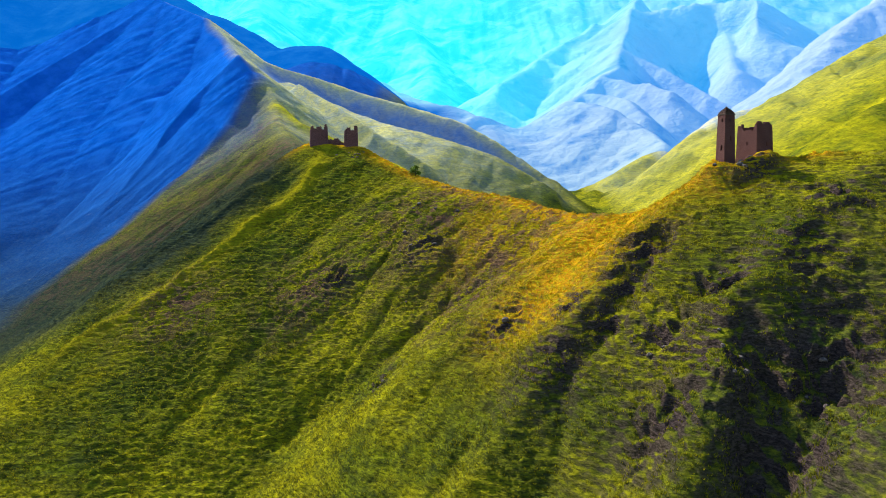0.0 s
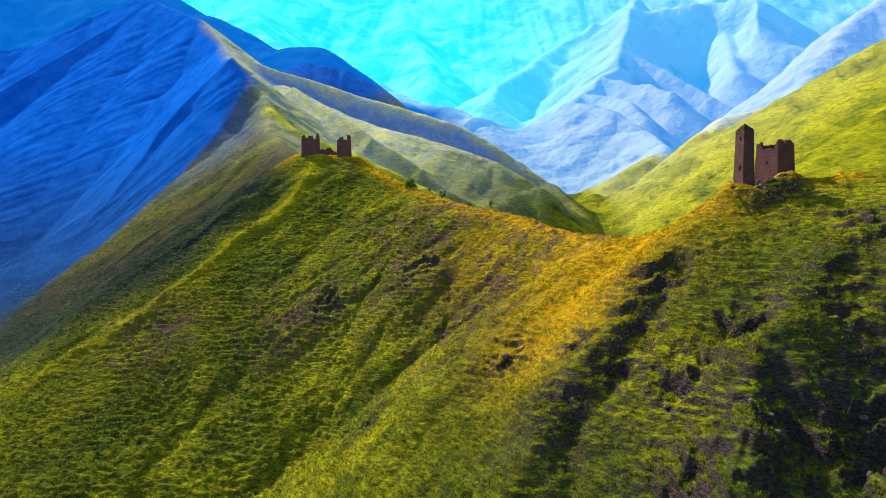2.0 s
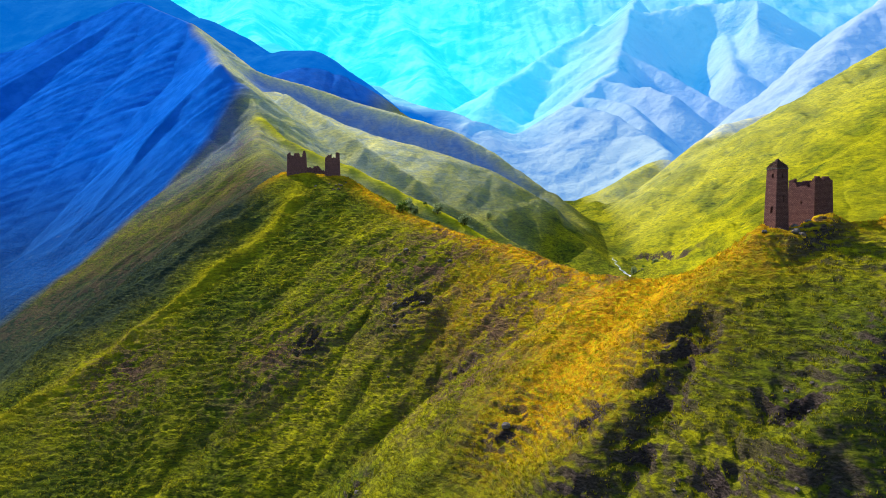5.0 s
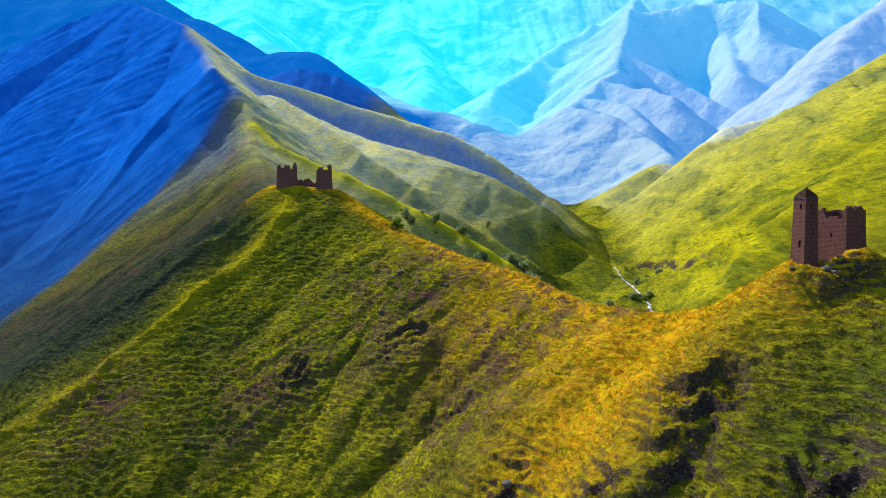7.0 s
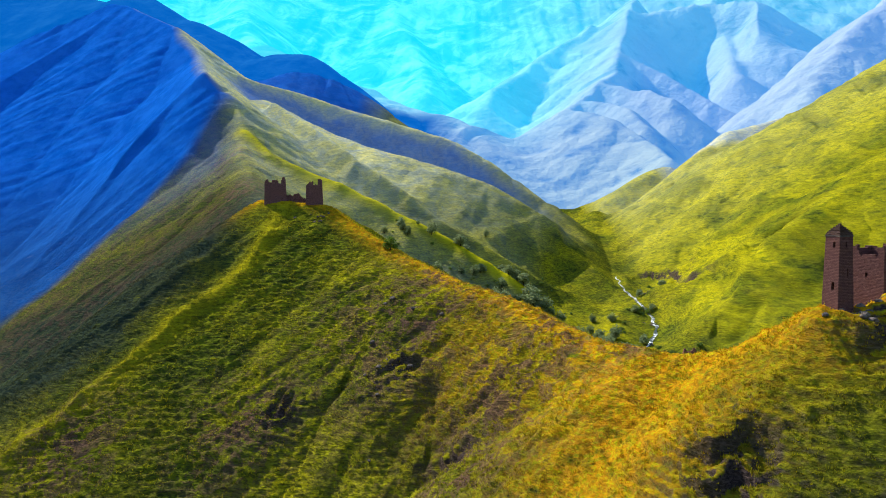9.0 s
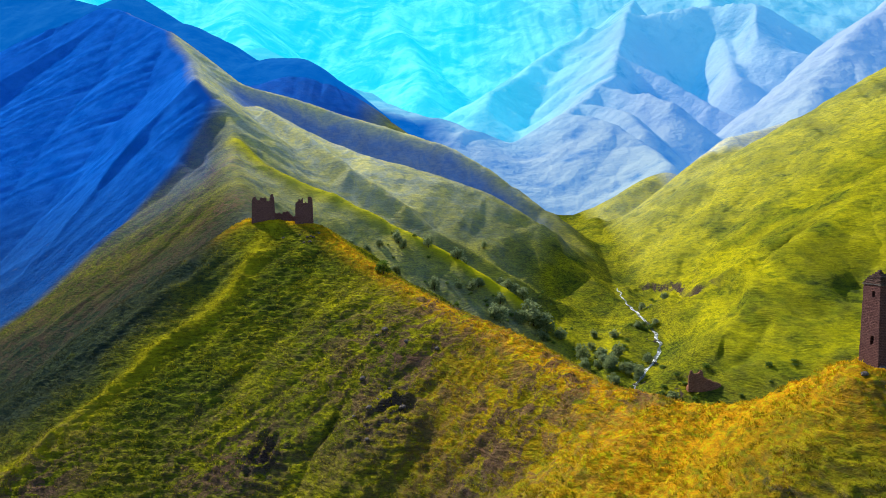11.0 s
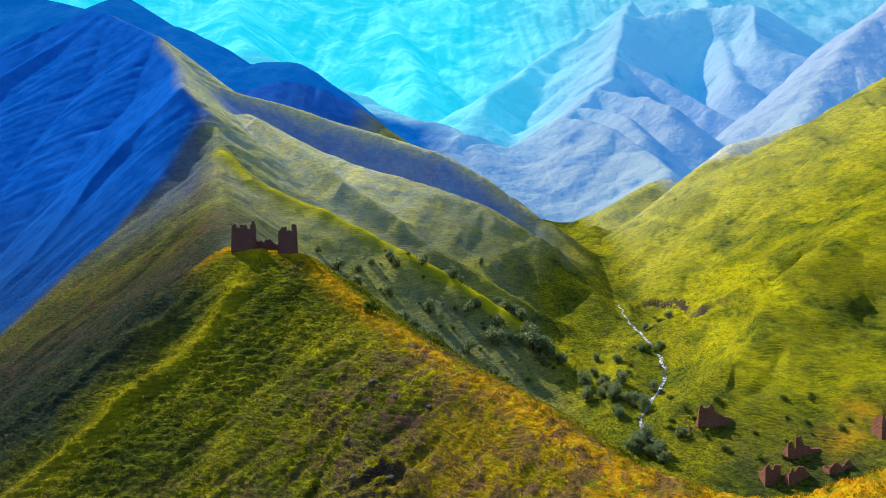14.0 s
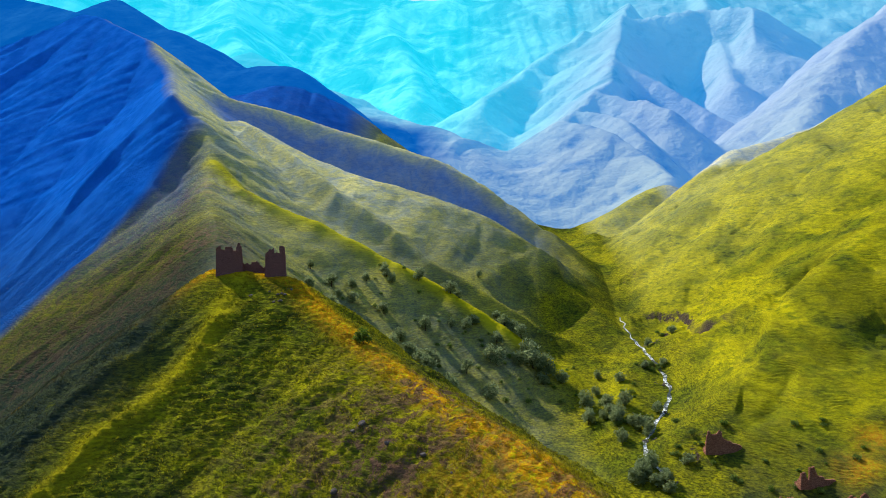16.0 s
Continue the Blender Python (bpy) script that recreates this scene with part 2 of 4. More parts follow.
# ---- terrain: crest lines (x, y, z, slope on the left, slope on the right) ----
CRESTS = {
    "tower_ridge": [(190, 196, 134, .5, .55), (113, 222, 118.5, .5, .6), (95, 228, 115.5, .5, .6), (84, 240, 105, .45, .6), (68, 256, 100.5, .42, .55), (52, 275, 101, .74, .55),
                    (35, 303, 107, .76, .5), (12, 338, 113, .54, .5), (-15, 376, 122, .44, .5), (-52, 421, 142.5, .46, .6), (-70, 428, 143.5, .5, .6), (-88, 430, 142, .5, .6)],
    "tower_spur": [(95, 228, 115, .8, .5), (63, 206, 97, .95, .5), (45, 192, 80, .95, .55), (34, 184, 70, .95, .55), (16, 166, 46, .9, .55), (-10, 145, 20, .8, .6)],
    "rock_spur": [(140, 205, 118, .6, .6), (100, 185, 101, .6, .7), (73, 165, 82, .7, .7), (62, 148, 68, .7, .7), (45, 125, 46, .7, .7), (20, 95, 20, .7, .7)],
    "east_spur": [(220, 170, 120, .6, .6), (130, 145, 92, .6, .6), (84, 118, 64, .6, .6), (50, 85, 30, .6, .6)],
    "castle_rib": [(-72, 424, 139, .5, 1.1), (-74, 395, 124, .5, 1.1), (-80, 369, 111.5, .5, 1.1), (-98, 354, 91, .5, 1.1), (-112, 334, 73, .5, 1.1), (-128, 314, 54, .5, 1.1), (-143, 300, 37, .5, 1.1), (-165, 288, 15, .5, 1.1)],
    "castle_shoulder": [(-88, 430, 142, .6, .95), (-106, 400, 126.5, .6, .95), (-121, 392, 113.5, .6, .95), (-137, 385, 99.5, .6, .95), (-156, 383, 84.5, .6, .95), (-182, 386, 66, .6, .95), (-222, 400, 38, .6, .95), (-275, 400, -4, .6, .95)],
    "castle_rib_west": [(-84, 428, 141, .55, 1.1), (-93, 396, 121, .55, 1.1), (-99, 381, 112, .55, 1.1), (-114, 371, 101, .55, 1.1), (-127, 363, 88, .55, 1.1), (-139, 356, 77, .55, 1.1), (-152, 345, 64, .55, 1.1), (-178, 325, 36, .55, 1.1)],
    "main_ridge": [(-78, 430, 140, .8, .7), (-100, 480, 142, .8, .7), (-138, 590, 172, .8, .7), (-156, 640, 188, .8, .7), (-173, 700, 211, .9, .7), (-188, 740, 233, 1.0, .7), (-204, 767, 251, 1.1, .7), (-238, 786, 281, 1.2, .7), (-265, 860, 304, 1.1, .75), (-304, 960, 340, 1.0, .75),
                   (-367, 1060, 405, .95, .75), (-465, 1150, 457, .9, .7), (-582, 1230, 501, .9, .7), (-661, 1290, 529, .85, .7), (-900, 1380, 640, .8, .6), (-1500, 1500, 780, .7, .6)],
    "west_spur": [(-204, 767, 250, .75, 1.15), (-211, 735, 228, .75, 1.15), (-221, 690, 189, .75, 1.15), (-244, 640, 137, .75, 1.15), (-262, 595, 99, .75, 1.15), (-289, 540, 54, .75, 1.15), (-310, 490, 12, .75, 1.15)],
    "cirque_rib": [(-238, 783, 281, 1.3, 1.2), (-262, 765, 253, 1.3, 1.2), (-274, 740, 229, 1.3, 1.2), (-291, 720, 198, 1.3, 1.2), (-301, 700, 167, 1.3, 1.2), (-312, 690, 146, 1.3, 1.2), (-320, 670, 122, 1.3, 1.2), (-333, 650, 97, 1.3, 1.2)],
    "cirque_rib_high": [(-318, 1000, 345, 1.2, 1.0), (-360, 985, 324, 1.2, 1.0), (-411, 960, 283, 1.2, 1.0), (-493, 930, 223, 1.2, 1.0), (-592, 900, 159, 1.2, 1.0)],
    "cirque_rib_far": [(-480, 1160, 455, 1.1, .9), (-540, 1060, 375, 1.1, .9), (-620, 950, 270, 1.1, .9)],
    "tree_spur": [(-170, 702, 202, .75, .5), (-139, 670, 185, .75, .5), (-78, 650, 161, .75, .5), (-16, 630, 131, .75, .48), (25, 620, 109, .75, .48), (60, 610, 87, .75, .48), (92, 600, 64, .75, .48)],
    "brook_spur": [(-184, 860, 266, .8, 1.5), (-124, 800, 227, .8, 1.5), (-74, 750, 192, .8, 1.5), (-20, 710, 154, .8, 1.5), (4, 690, 132, .8, 1.5), (50, 670, 106, .8, 1.5), (114, 650, 69, .8, 1.5)],
    "middle_spur": [(-205, 905, 276, .45, .45), (-122, 850, 232, .45, .45), (-60, 820, 207, .45, .45), (9, 800, 188, .45, .45), (64, 785, 167, .45, .45), (110, 760, 137, .45, .45), (153, 720, 88, .45, .45)],
    "dark_spur": [(-300, 965, 335, .45, 1.4), (-235, 1000, 315, .45, 1.5), (-186, 1035, 308, .45, 1.5), (-132, 1030, 289, .45, 1.5), (-35, 1010, 258, .45, 1.5), (31, 990, 234, .45, 1.4), (72, 970, 207, .45, 1.3),
                  (105, 950, 182, .45, 1.3), (142, 920, 151, .45, 1.3), (167, 880, 126, .45, 1.3), (184, 820, 98, .45, 1.3)],
    "east_slope": [(240, 1062, 132, .4, .5), (299, 1060, 152, .5, .5), (351, 1050, 185, .6, .6), (414, 1020, 226, .6, .6), (496, 980, 276, .6, .6), (590, 940, 338, .62, .6), (800, 880, 450, .62, .6), (1500, 800, 700, .6, .6)],
    "east_rib": [(600, 700, 330, .6, .7), (420, 645, 206, .6, .7), (345, 620, 160, .55, .65), (267, 578, 126, .5, .6), (202, 540, 88, .5, .6), (160, 508, 55, .6, .6), (134, 482, 38, .7, .7)],
    "ruin_slope": [(700, 520, 290, .6, .65), (420, 480, 158, .55, .65), (260, 455, 76, .55, .6), (200, 440, 42, .6, .55)],
    "gorge_knoll": [(392, 1075, 212, .9, .9), (416, 1080, 238, .9, .9), (449, 1090, 259, .9, .9), (492, 1100, 269, .9, .9), (582, 1120, 296, .9, .9), (700, 1180, 345, .6, .6), (1100, 1300, 470, .6, .6)],
    "dome": [(-360, 1400, 415, .7, .7), (-290, 1358, 434, .9, .9), (-245, 1340, 431, .9, .9), (-205, 1325, 400, .9, .9), (-150, 1300, 345, .8, .8)],
    "back_ridge": [(-620, 1550, 610, .6, .6), (-507, 1500, 537, .6, .6), (-400, 1460, 470, .6, .6), (-300, 1440, 400, .6, .6)],
    "bowl_spur": [(-500, 2100, 640, .5, .5), (-283, 1900, 500, .45, .45), (-143, 1800, 420, .45, .45), (10, 1700, 375, .45, .5), (124, 1650, 315, .5, .5), (163, 1600, 245, .5, .5)],
    "great_spur": [(948, 3300, 1150, 1.45, .66), (798, 2850, 942, 1.45, .66), (697, 2600, 805, 1.45, .66), (610, 2350, 670, 1.45, .66), (540, 2150, 565, 1.45, .66), (453, 1950, 479, 1.45, .66), (367, 1800, 417, 1.45, .66), (315, 1680, 378, 1.45, .66)],
    "cirque_wall": [(812, 2900, 956, .6, 1.15), (988, 2950, 999, .6, 1.15), (1178, 2950, 1022, .6, 1.15), (1274, 2800, 972, .6, 1.2), (1165, 2500, 783, .6, 1.3)],
    "twin_spur": [(698, 3100, 968, .95, .66), (536, 2900, 834, .95, .66), (412, 2700, 732, .95, .66), (282, 2500, 629, .95, .66), (194, 2350, 554, .95, .66), (161, 2200, 476, .95, .66)],
    "east_wall": [(1700, 2100, 1150, .9, .8), (1265, 2000, 714, .9, .8), (1079, 1850, 591, .9, .8), (940, 1720, 485, .9, .8), (824, 1580, 383, .9, .8), (763, 1500, 338, .9, .8)],
    "head_wall": [(-3500, 3200, 1700, .6, .74), (-1800, 4000, 1560, .6, .74), (-700, 4250, 1480, .6, .74), (15, 4200, 1432, .6, .74), (600, 4200, 1500, .6, .74), (1300, 4050, 1560, .6, .74), (2600, 3900, 1500, .6, .74)],
    "wall_rib_west": [(-1100, 4000, 1430, .8, .7), (-900, 3300, 1080, .8, .7), (-700, 2700, 760, .8, .7), (-520, 2300, 560, .8, .7)],
    "wall_rib_middle": [(-250, 4150, 1420, .8, .7), (-180, 3600, 1080, .8, .7), (-60, 3100, 800, .8, .7), (-40, 2600, 560, .8, .7)],
    "wall_rib_east": [(1463, 3800, 1427, 1.1, 1.5), (1212, 3000, 962, 1.1, 1.5), (1100, 2600, 748, 1.1, 1.5), (998, 2300, 595, 1.1, 1.5)],
    "west_range": [(-1500, 1500, 780, .5, .5), (-1500, 400, 500, .5, .5), (-1300, -900, 450, .5, .5), (0, -1800, 420, .45, .45), (1400, -1000, 480, .5, .5), (1700, 0, 520, .5, .5), (1500, 800, 700, .5, .5)],
    "cirque_rib_middle": [(-240, 795, 284, 1.3, 1.1), (-289, 800, 242, 1.3, 1.1), (-329, 815, 218, 1.3, 1.1), (-401, 820, 171, 1.3, 1.1), (-453, 800, 123, 1.3, 1.1), (-516, 780, 73, 1.3, 1.1)],
    "cirque_rib_upper": [(-268, 870, 305, 1.2, 1.1), (-333, 880, 268, 1.2, 1.1), (-397, 890, 233, 1.2, 1.1), (-482, 880, 173, 1.2, 1.1), (-561, 850, 106, 1.2, 1.1)],
    "great_spur_foot": [(315, 1680, 378, 1.2, .6), (356, 1600, 361, 1.2, .6), (385, 1520, 336, 1.2, .6), (409, 1440, 297, 1.2, .6), (419, 1350, 262, 1.2, .6), (411, 1250, 232, 1.2, .6), (400, 1190, 191, 1.2, .6)],
    "great_spur_side": [(610, 2350, 670, .7, 1.3), (668, 2280, 618, .7, 1.3), (718, 2210, 568, .7, 1.3), (763, 2140, 520, .7, 1.3), (804, 2070, 467, .7, 1.3), (857, 2000, 413, .7, 1.3)],
    "great_spur_shelf": [(463, 1960, 488, .8, 1.1), (516, 1900, 477, .8, 1.1), (561, 1830, 457, .8, 1.1), (588, 1740, 408, .8, 1.1)],
    "great_spur_low": [(386, 1820, 426, .9, 1.1), (430, 1740, 405, .9, 1.1), (449, 1640, 373, .9, 1.1), (454, 1530, 322, .9, 1.1)],
}
BROAD = ("tower_ridge", "main_ridge", "castle_shoulder", "head_wall", "west_range", "east_slope", "east_rib", "ruin_slope", "dome", "back_ridge", "bowl_spur", "great_spur", "twin_spur", "east_wall",
         "wall_rib_west", "wall_rib_middle", "wall_rib_east", "gorge_knoll", "great_spur_foot")
ROUND = {"dome": 45, "tree_spur": 7, "middle_spur": 9, "brook_spur": 4, "dark_spur": 8, "back_ridge": 25, "great_spur": 12, "great_spur_foot": 10, "great_spur_side": 8, "great_spur_shelf": 8, "great_spur_low": 8, "twin_spur": 18, "bowl_spur": 20, "head_wall": 40,
         "wall_rib_west": 30, "wall_rib_middle": 30, "wall_rib_east": 30, "east_wall": 25, "east_rib": 10, "ruin_slope": 10, "gorge_knoll": 15, "main_ridge": 5}
# ditches and clefts that run down the near slopes: (depth, half width, line)
CLEFTS = [(2.2, 3.2, [(66, 203, 0), (57, 193, 0), (45, 181, 0), (34, 174, 0), (27, 160, 0), (20, 149, 0), (12, 138, 0)]), (4.2, 4.5, [(70, 158, 0), (70, 146, 0), (64, 132, 0), (57, 116, 0)]),
          (3.0, 4.5, [(84, 146, 0), (72, 134, 0), (66, 124, 0)]), (1.8, 3.2, [(-22, 276, 0), (-36, 261, 0), (-48, 252, 0), (-60, 236, 0)]), (1.8, 3.5, [(-70, 290, 0), (-89, 260, 0), (-100, 236, 0)]),
          (2.2, 3.0, [(8, 170, 0), (-4, 160, 0), (-16, 148, 0)]), (1.8, 3.5, [(104, 182, 0), (92, 170, 0), (78, 173, 0)]), (1.6, 4.0, [(4, 290, 0), (-8, 270, 0), (-16, 256, 0)]), (2.0, 3.5, [(101, 217, 0), (94, 214, 0)]),
          (8.0, 8.0, [(298, 621, 0), (274, 610, 0), (237, 569, 0), (226, 587, 0), (214, 607, 0), (204, 627, 0)]), (4.0, 5.0, [(199, 726, 0), (213, 714, 0), (222, 703, 0), (206, 616, 0)]), (2.5, 6.0, [(270, 514, 0), (290, 530, 0), (303, 540, 0)]), (3.5, 9.0, [(300, 545, 0), (280, 525, 0), (259, 506, 0), (236, 500, 0)]),
          (5.0, 16.0, [(330, 780, 0), (280, 745, 0), (236, 715, 0), (200, 700, 0)]), (5.0, 18.0, [(360, 900, 0), (310, 860, 0), (262, 830, 0), (215, 815, 0)]), (3.0, 5.0, [(210, 500, 0), (190, 480, 0), (170, 476, 0)])]
CLEFTS += [(-4.8, 5.0, [(88, 218.5, 0), (95, 217.5, 0), (104, 221, 0)]), (-1.8, 4.0, [p[:3] for p in CRESTS["castle_rib"][1:]]), (-1.8, 4.0, [p[:3] for p in CRESTS["castle_rib_west"][1:]]), (-3.5, 9.0, [p[:3] for p in CRESTS["tree_spur"]]),
           (.8, 5.0, [(p[0] - 6, p[1] + 7, 0) for p in CRESTS["castle_rib"][2:]]), (.8, 4.5, [(p[0] - 6, p[1] + 7, 0) for p in CRESTS["castle_rib_west"][2:]])]
GULLY, FAR_GULLY, TRACK = .14, .055, 1.75
# the brook, downstream (x, y, z)
BROOK = [(250, 1110, 140), (232, 1040, 126), (206, 880, 102), (190, 770, 80), (176, 715, 73), (169, 640, 66), (172, 595, 58), (166, 560, 51), (143, 520, 44), (122, 490, 39),
         (132, 455, 33), (150, 400, 24), (200, 320, 5), (330, 200, -20), (520, 40, -45)]
for _ in range(1):
    BROOK = [BROOK[0]] + [tuple(a + (b - a) * k for a, b in zip(p, q)) for p, q in zip(BROOK, BROOK[1:]) for k in (.25, .75)] + [BROOK[-1]]


def lattice(x, y, seed):
    """Smooth gradient noise in -1..1 on arrays."""
    xi, yi = np.floor(x).astype(np.int64), np.floor(y).astype(np.int64)
    fx, fy = x - xi, y - yi
    ux, uy = fx * fx * fx * (fx * (fx * 6 - 15) + 10), fy * fy * fy * (fy * (fy * 6 - 15) + 10)

    def corner(i, j):
        h = ((xi + i) * 374761393 + (yi + j) * 668265263 + seed * 974711) & 0x7FFFFFFF
        h = ((h ^ (h >> 13)) * 1274126177) & 0x7FFFFFFF
        a = ((h ^ (h >> 16)) & 1023) * (math.tau / 1024)
        return np.cos(a) * (fx - i) + np.sin(a) * (fy - j)

    low = corner(0, 0) * (1 - ux) + corner(1, 0) * ux
    high = corner(0, 1) * (1 - ux) + corner(1, 1) * ux
    return 1.5 * (low * (1 - uy) + high * uy)


def octaves(x, y, size, count, seed, gain=.5):
    out, amp = 0, 1
    for i in range(count):
        out = out + amp * lattice(x / size + 17.3 * i, y / size - 9.1 * i, seed + i)
        size, amp = size / 2.03, amp * gain
    return out


def line_distance(px, py, line):
    """Distance to a line of (x, y, z), and the line's height at the nearest place."""
    best, height = np.full(px.shape, 1e9), np.zeros(px.shape)
    for (ax, ay, az), (bx, by, bz) in zip(line, line[1:]):
        k = np.clip(((px - ax) * (bx - ax) + (py - ay) * (by - ay)) / ((bx - ax) ** 2 + (by - ay) ** 2), 0, 1)
        d = np.hypot(px - ax - k * (bx - ax), py - ay - k * (by - ay))
        near = d < best
        best, height = np.where(near, d, best), np.where(near, az + k * (bz - az), height)
    return best, height


def crest_height(px, py, line, bulge=0, broad=False, r=3.0):
    """A ridge: its crest line, falling off on both sides. Also the way along it and the distance from it."""
    top, off, start, best = np.full(px.shape, -1e4), np.zeros(px.shape), 0.0, np.full(px.shape, 1e9)
    shares, blend, way = 0, 0, 0
    for (ax, ay, az, al, ar), (bx, by, bz, bl, br) in zip(line, line[1:]):
        dx, dy = bx - ax, by - ay
        length = math.hypot(dx, dy)
        free = ((px - ax) * dx + (py - ay) * dy) / (length * length)
        k = np.clip(free, 0, 1)
        past = np.maximum(0, -free) * length if start == 0 else 0
        ox, oy = px - ax - k * dx, py - ay - k * dy
        d = np.hypot(ox, oy)
        side = (dx * oy - dy * ox) / (length * (d + 1e-6))
        fall = (.5 + .5 * side) * (al + k * (bl - al)) + (.5 - .5 * side) * (ar + k * (br - ar))
        h = az + k * (bz - az) - fall * (np.sqrt(d * d + r * r) - r + bulge * d * d) - (0 if broad else .9) * past
        better = h > top if broad else d < best
        share = (d + 3.0) ** -5
        shares, blend, way = shares + share, blend + share * h, way + share * (start + k * length)
        best = np.minimum(best, d)
        top, off = np.where(better, h, top), np.where(better, d * np.sign(side), off)
        start += length
    return (top if broad else blend / shares), way / shares, off


def smooth_ground(px, py, gullies=True):
    """The ground without its small relief: all ridges, their gullies, and the brook's bed."""
    far = np.hypot(px, py)
    soft = 2.0 + .004 * far
    bx, by = px, py
    sway = 4 * np.clip((far - 560) / 300, 0, 1) + 12 * np.clip((far - 1350) / 900, 0, 1)
    px, py = px + sway * octaves(bx, by, 330, 2, 401, .45), py + sway * octaves(bx, by, 330, 2, 411, .45)
    found = [crest_height(px, py, line, .005 if name == "tower_ridge" else 0, name in BROAD, ROUND.get(name, 3.0)) for name, line in CRESTS.items()]
    peak = np.max([f[0] for f in found], axis=0)
    total, cut = 0, np.zeros(px.shape)
    for i, ((h, along, off), (name, line)) in enumerate(zip(found, CRESTS.items())):
        w = np.exp(np.maximum((h - peak) / soft, -30))
        total = total + w
        mask = w > .03
        if gullies and mask.any():
            size = 13.0 if name in ("west_spur", "main_ridge") else 24.0 if name in ("east_slope", "east_rib", "ruin_slope") else max(9.0, .042 * math.hypot(line[len(line) // 2][0], line[len(line) // 2][1]))
            u, v = along[mask] / size, np.abs(off[mask]) / (6 * size)
            bend = .8 * lattice(u * .4, v * 2, 200 + i)
            g = lattice(u + bend, v, 230 + i) + .5 * lattice(2.1 * u + bend, 1.3 * v, 260 + i) + .25 * lattice(4.3 * u + bend, 2.2 * v, 290 + i)
            cut[mask] += w[mask] * g * np.minimum(np.abs(off[mask]) / (2.2 * size), 1) * size * (GULLY if size < 14 else FAR_GULLY if size < 45 else 2.2 * FAR_GULLY) * (.35 if name.startswith("cirque") else 2.2 if name in ("east_slope", "east_rib", "ruin_slope") else 1)
    z = peak + soft * np.log(total) - soft * .25 + cut / total
    px, py = bx, by
    if gullies:
        wander = 3.0 * octaves(px, py, 16, 2, 421)
        for depth, half, line in CLEFTS:
            d, _ = line_distance(px + wander, py - wander, line)
            z = z - depth * np.exp(-(d / half) ** 2)
    d, bed = line_distance(px, py, BROOK)
    z = np.maximum(z, bed - .25 * d)
    west = np.clip((np.interp(py, [p[1] for p in BROOK[::-1]], [p[0] for p in BROOK[::-1]]) - px) / 10 + .5, 0, 1) * np.clip((700 - py) / 60, 0, 1)
    cap = bed + .1 + (.7 - .52 * west) * np.maximum(0, d - 3.6) + 1.2 * np.maximum(0, d - 50)
    edge = np.clip(.5 + .5 * (z - cap) / 3.0, 0, 1)
    return z * (1 - edge) + cap * edge - 3.0 * edge * (1 - edge)


# broken, rocky places on the near spurs (x, y, radius)
CRAGS = [(61, 199, 7), (52, 190, 6), (74, 176, 7), (66, 153, 11), (80, 146, 12), (55, 167, 7), (45, 182, 5), (92, 152, 10), (20, 214, 5), (37, 195, 5), (100, 217, 5),
         (95, 175, 8), (70, 132, 12), (50, 145, 8), (-22, 231, 3), (-48, 300, 5), (10, 262, 5), (-8, 300, 6), (112, 190, 9), (30, 178, 6), (92, 126, 10), (206, 672, 10), (222, 684, 8), (180, 655, 6), (150, 472, 7), (232, 440, 8), (199, 726, 8), (213, 714, 8), (222, 703, 8), (206, 616, 8), (215, 830, 8), (233, 819, 8)]


def spread(px, py, spots):
    out = np.zeros(px.shape)
    for x, y, r in spots:
        out = np.maximum(out, np.exp(-((px - x) ** 2 + (py - y) ** 2) / (r * r)))
    return out


def meadow_and_lit_places(px, py):
    """Smooth grazed grass on the valley's sunny side; tree spur's lit crest painted in."""
    return np.clip((px - np.interp(py, [440, 560, 720, 1100], [150, 175, 190, 255])) / 25, 0, 1) * np.clip((py - 430) / 40, 0, 1) + np.exp(-(line_distance(px, py, [p[:3] for p in CRESTS["tree_spur"]])[0] / 14) ** 2) + .9 * spread(px, py, [(100, 600, 22), (60, 655, 18), (135, 560, 15)])


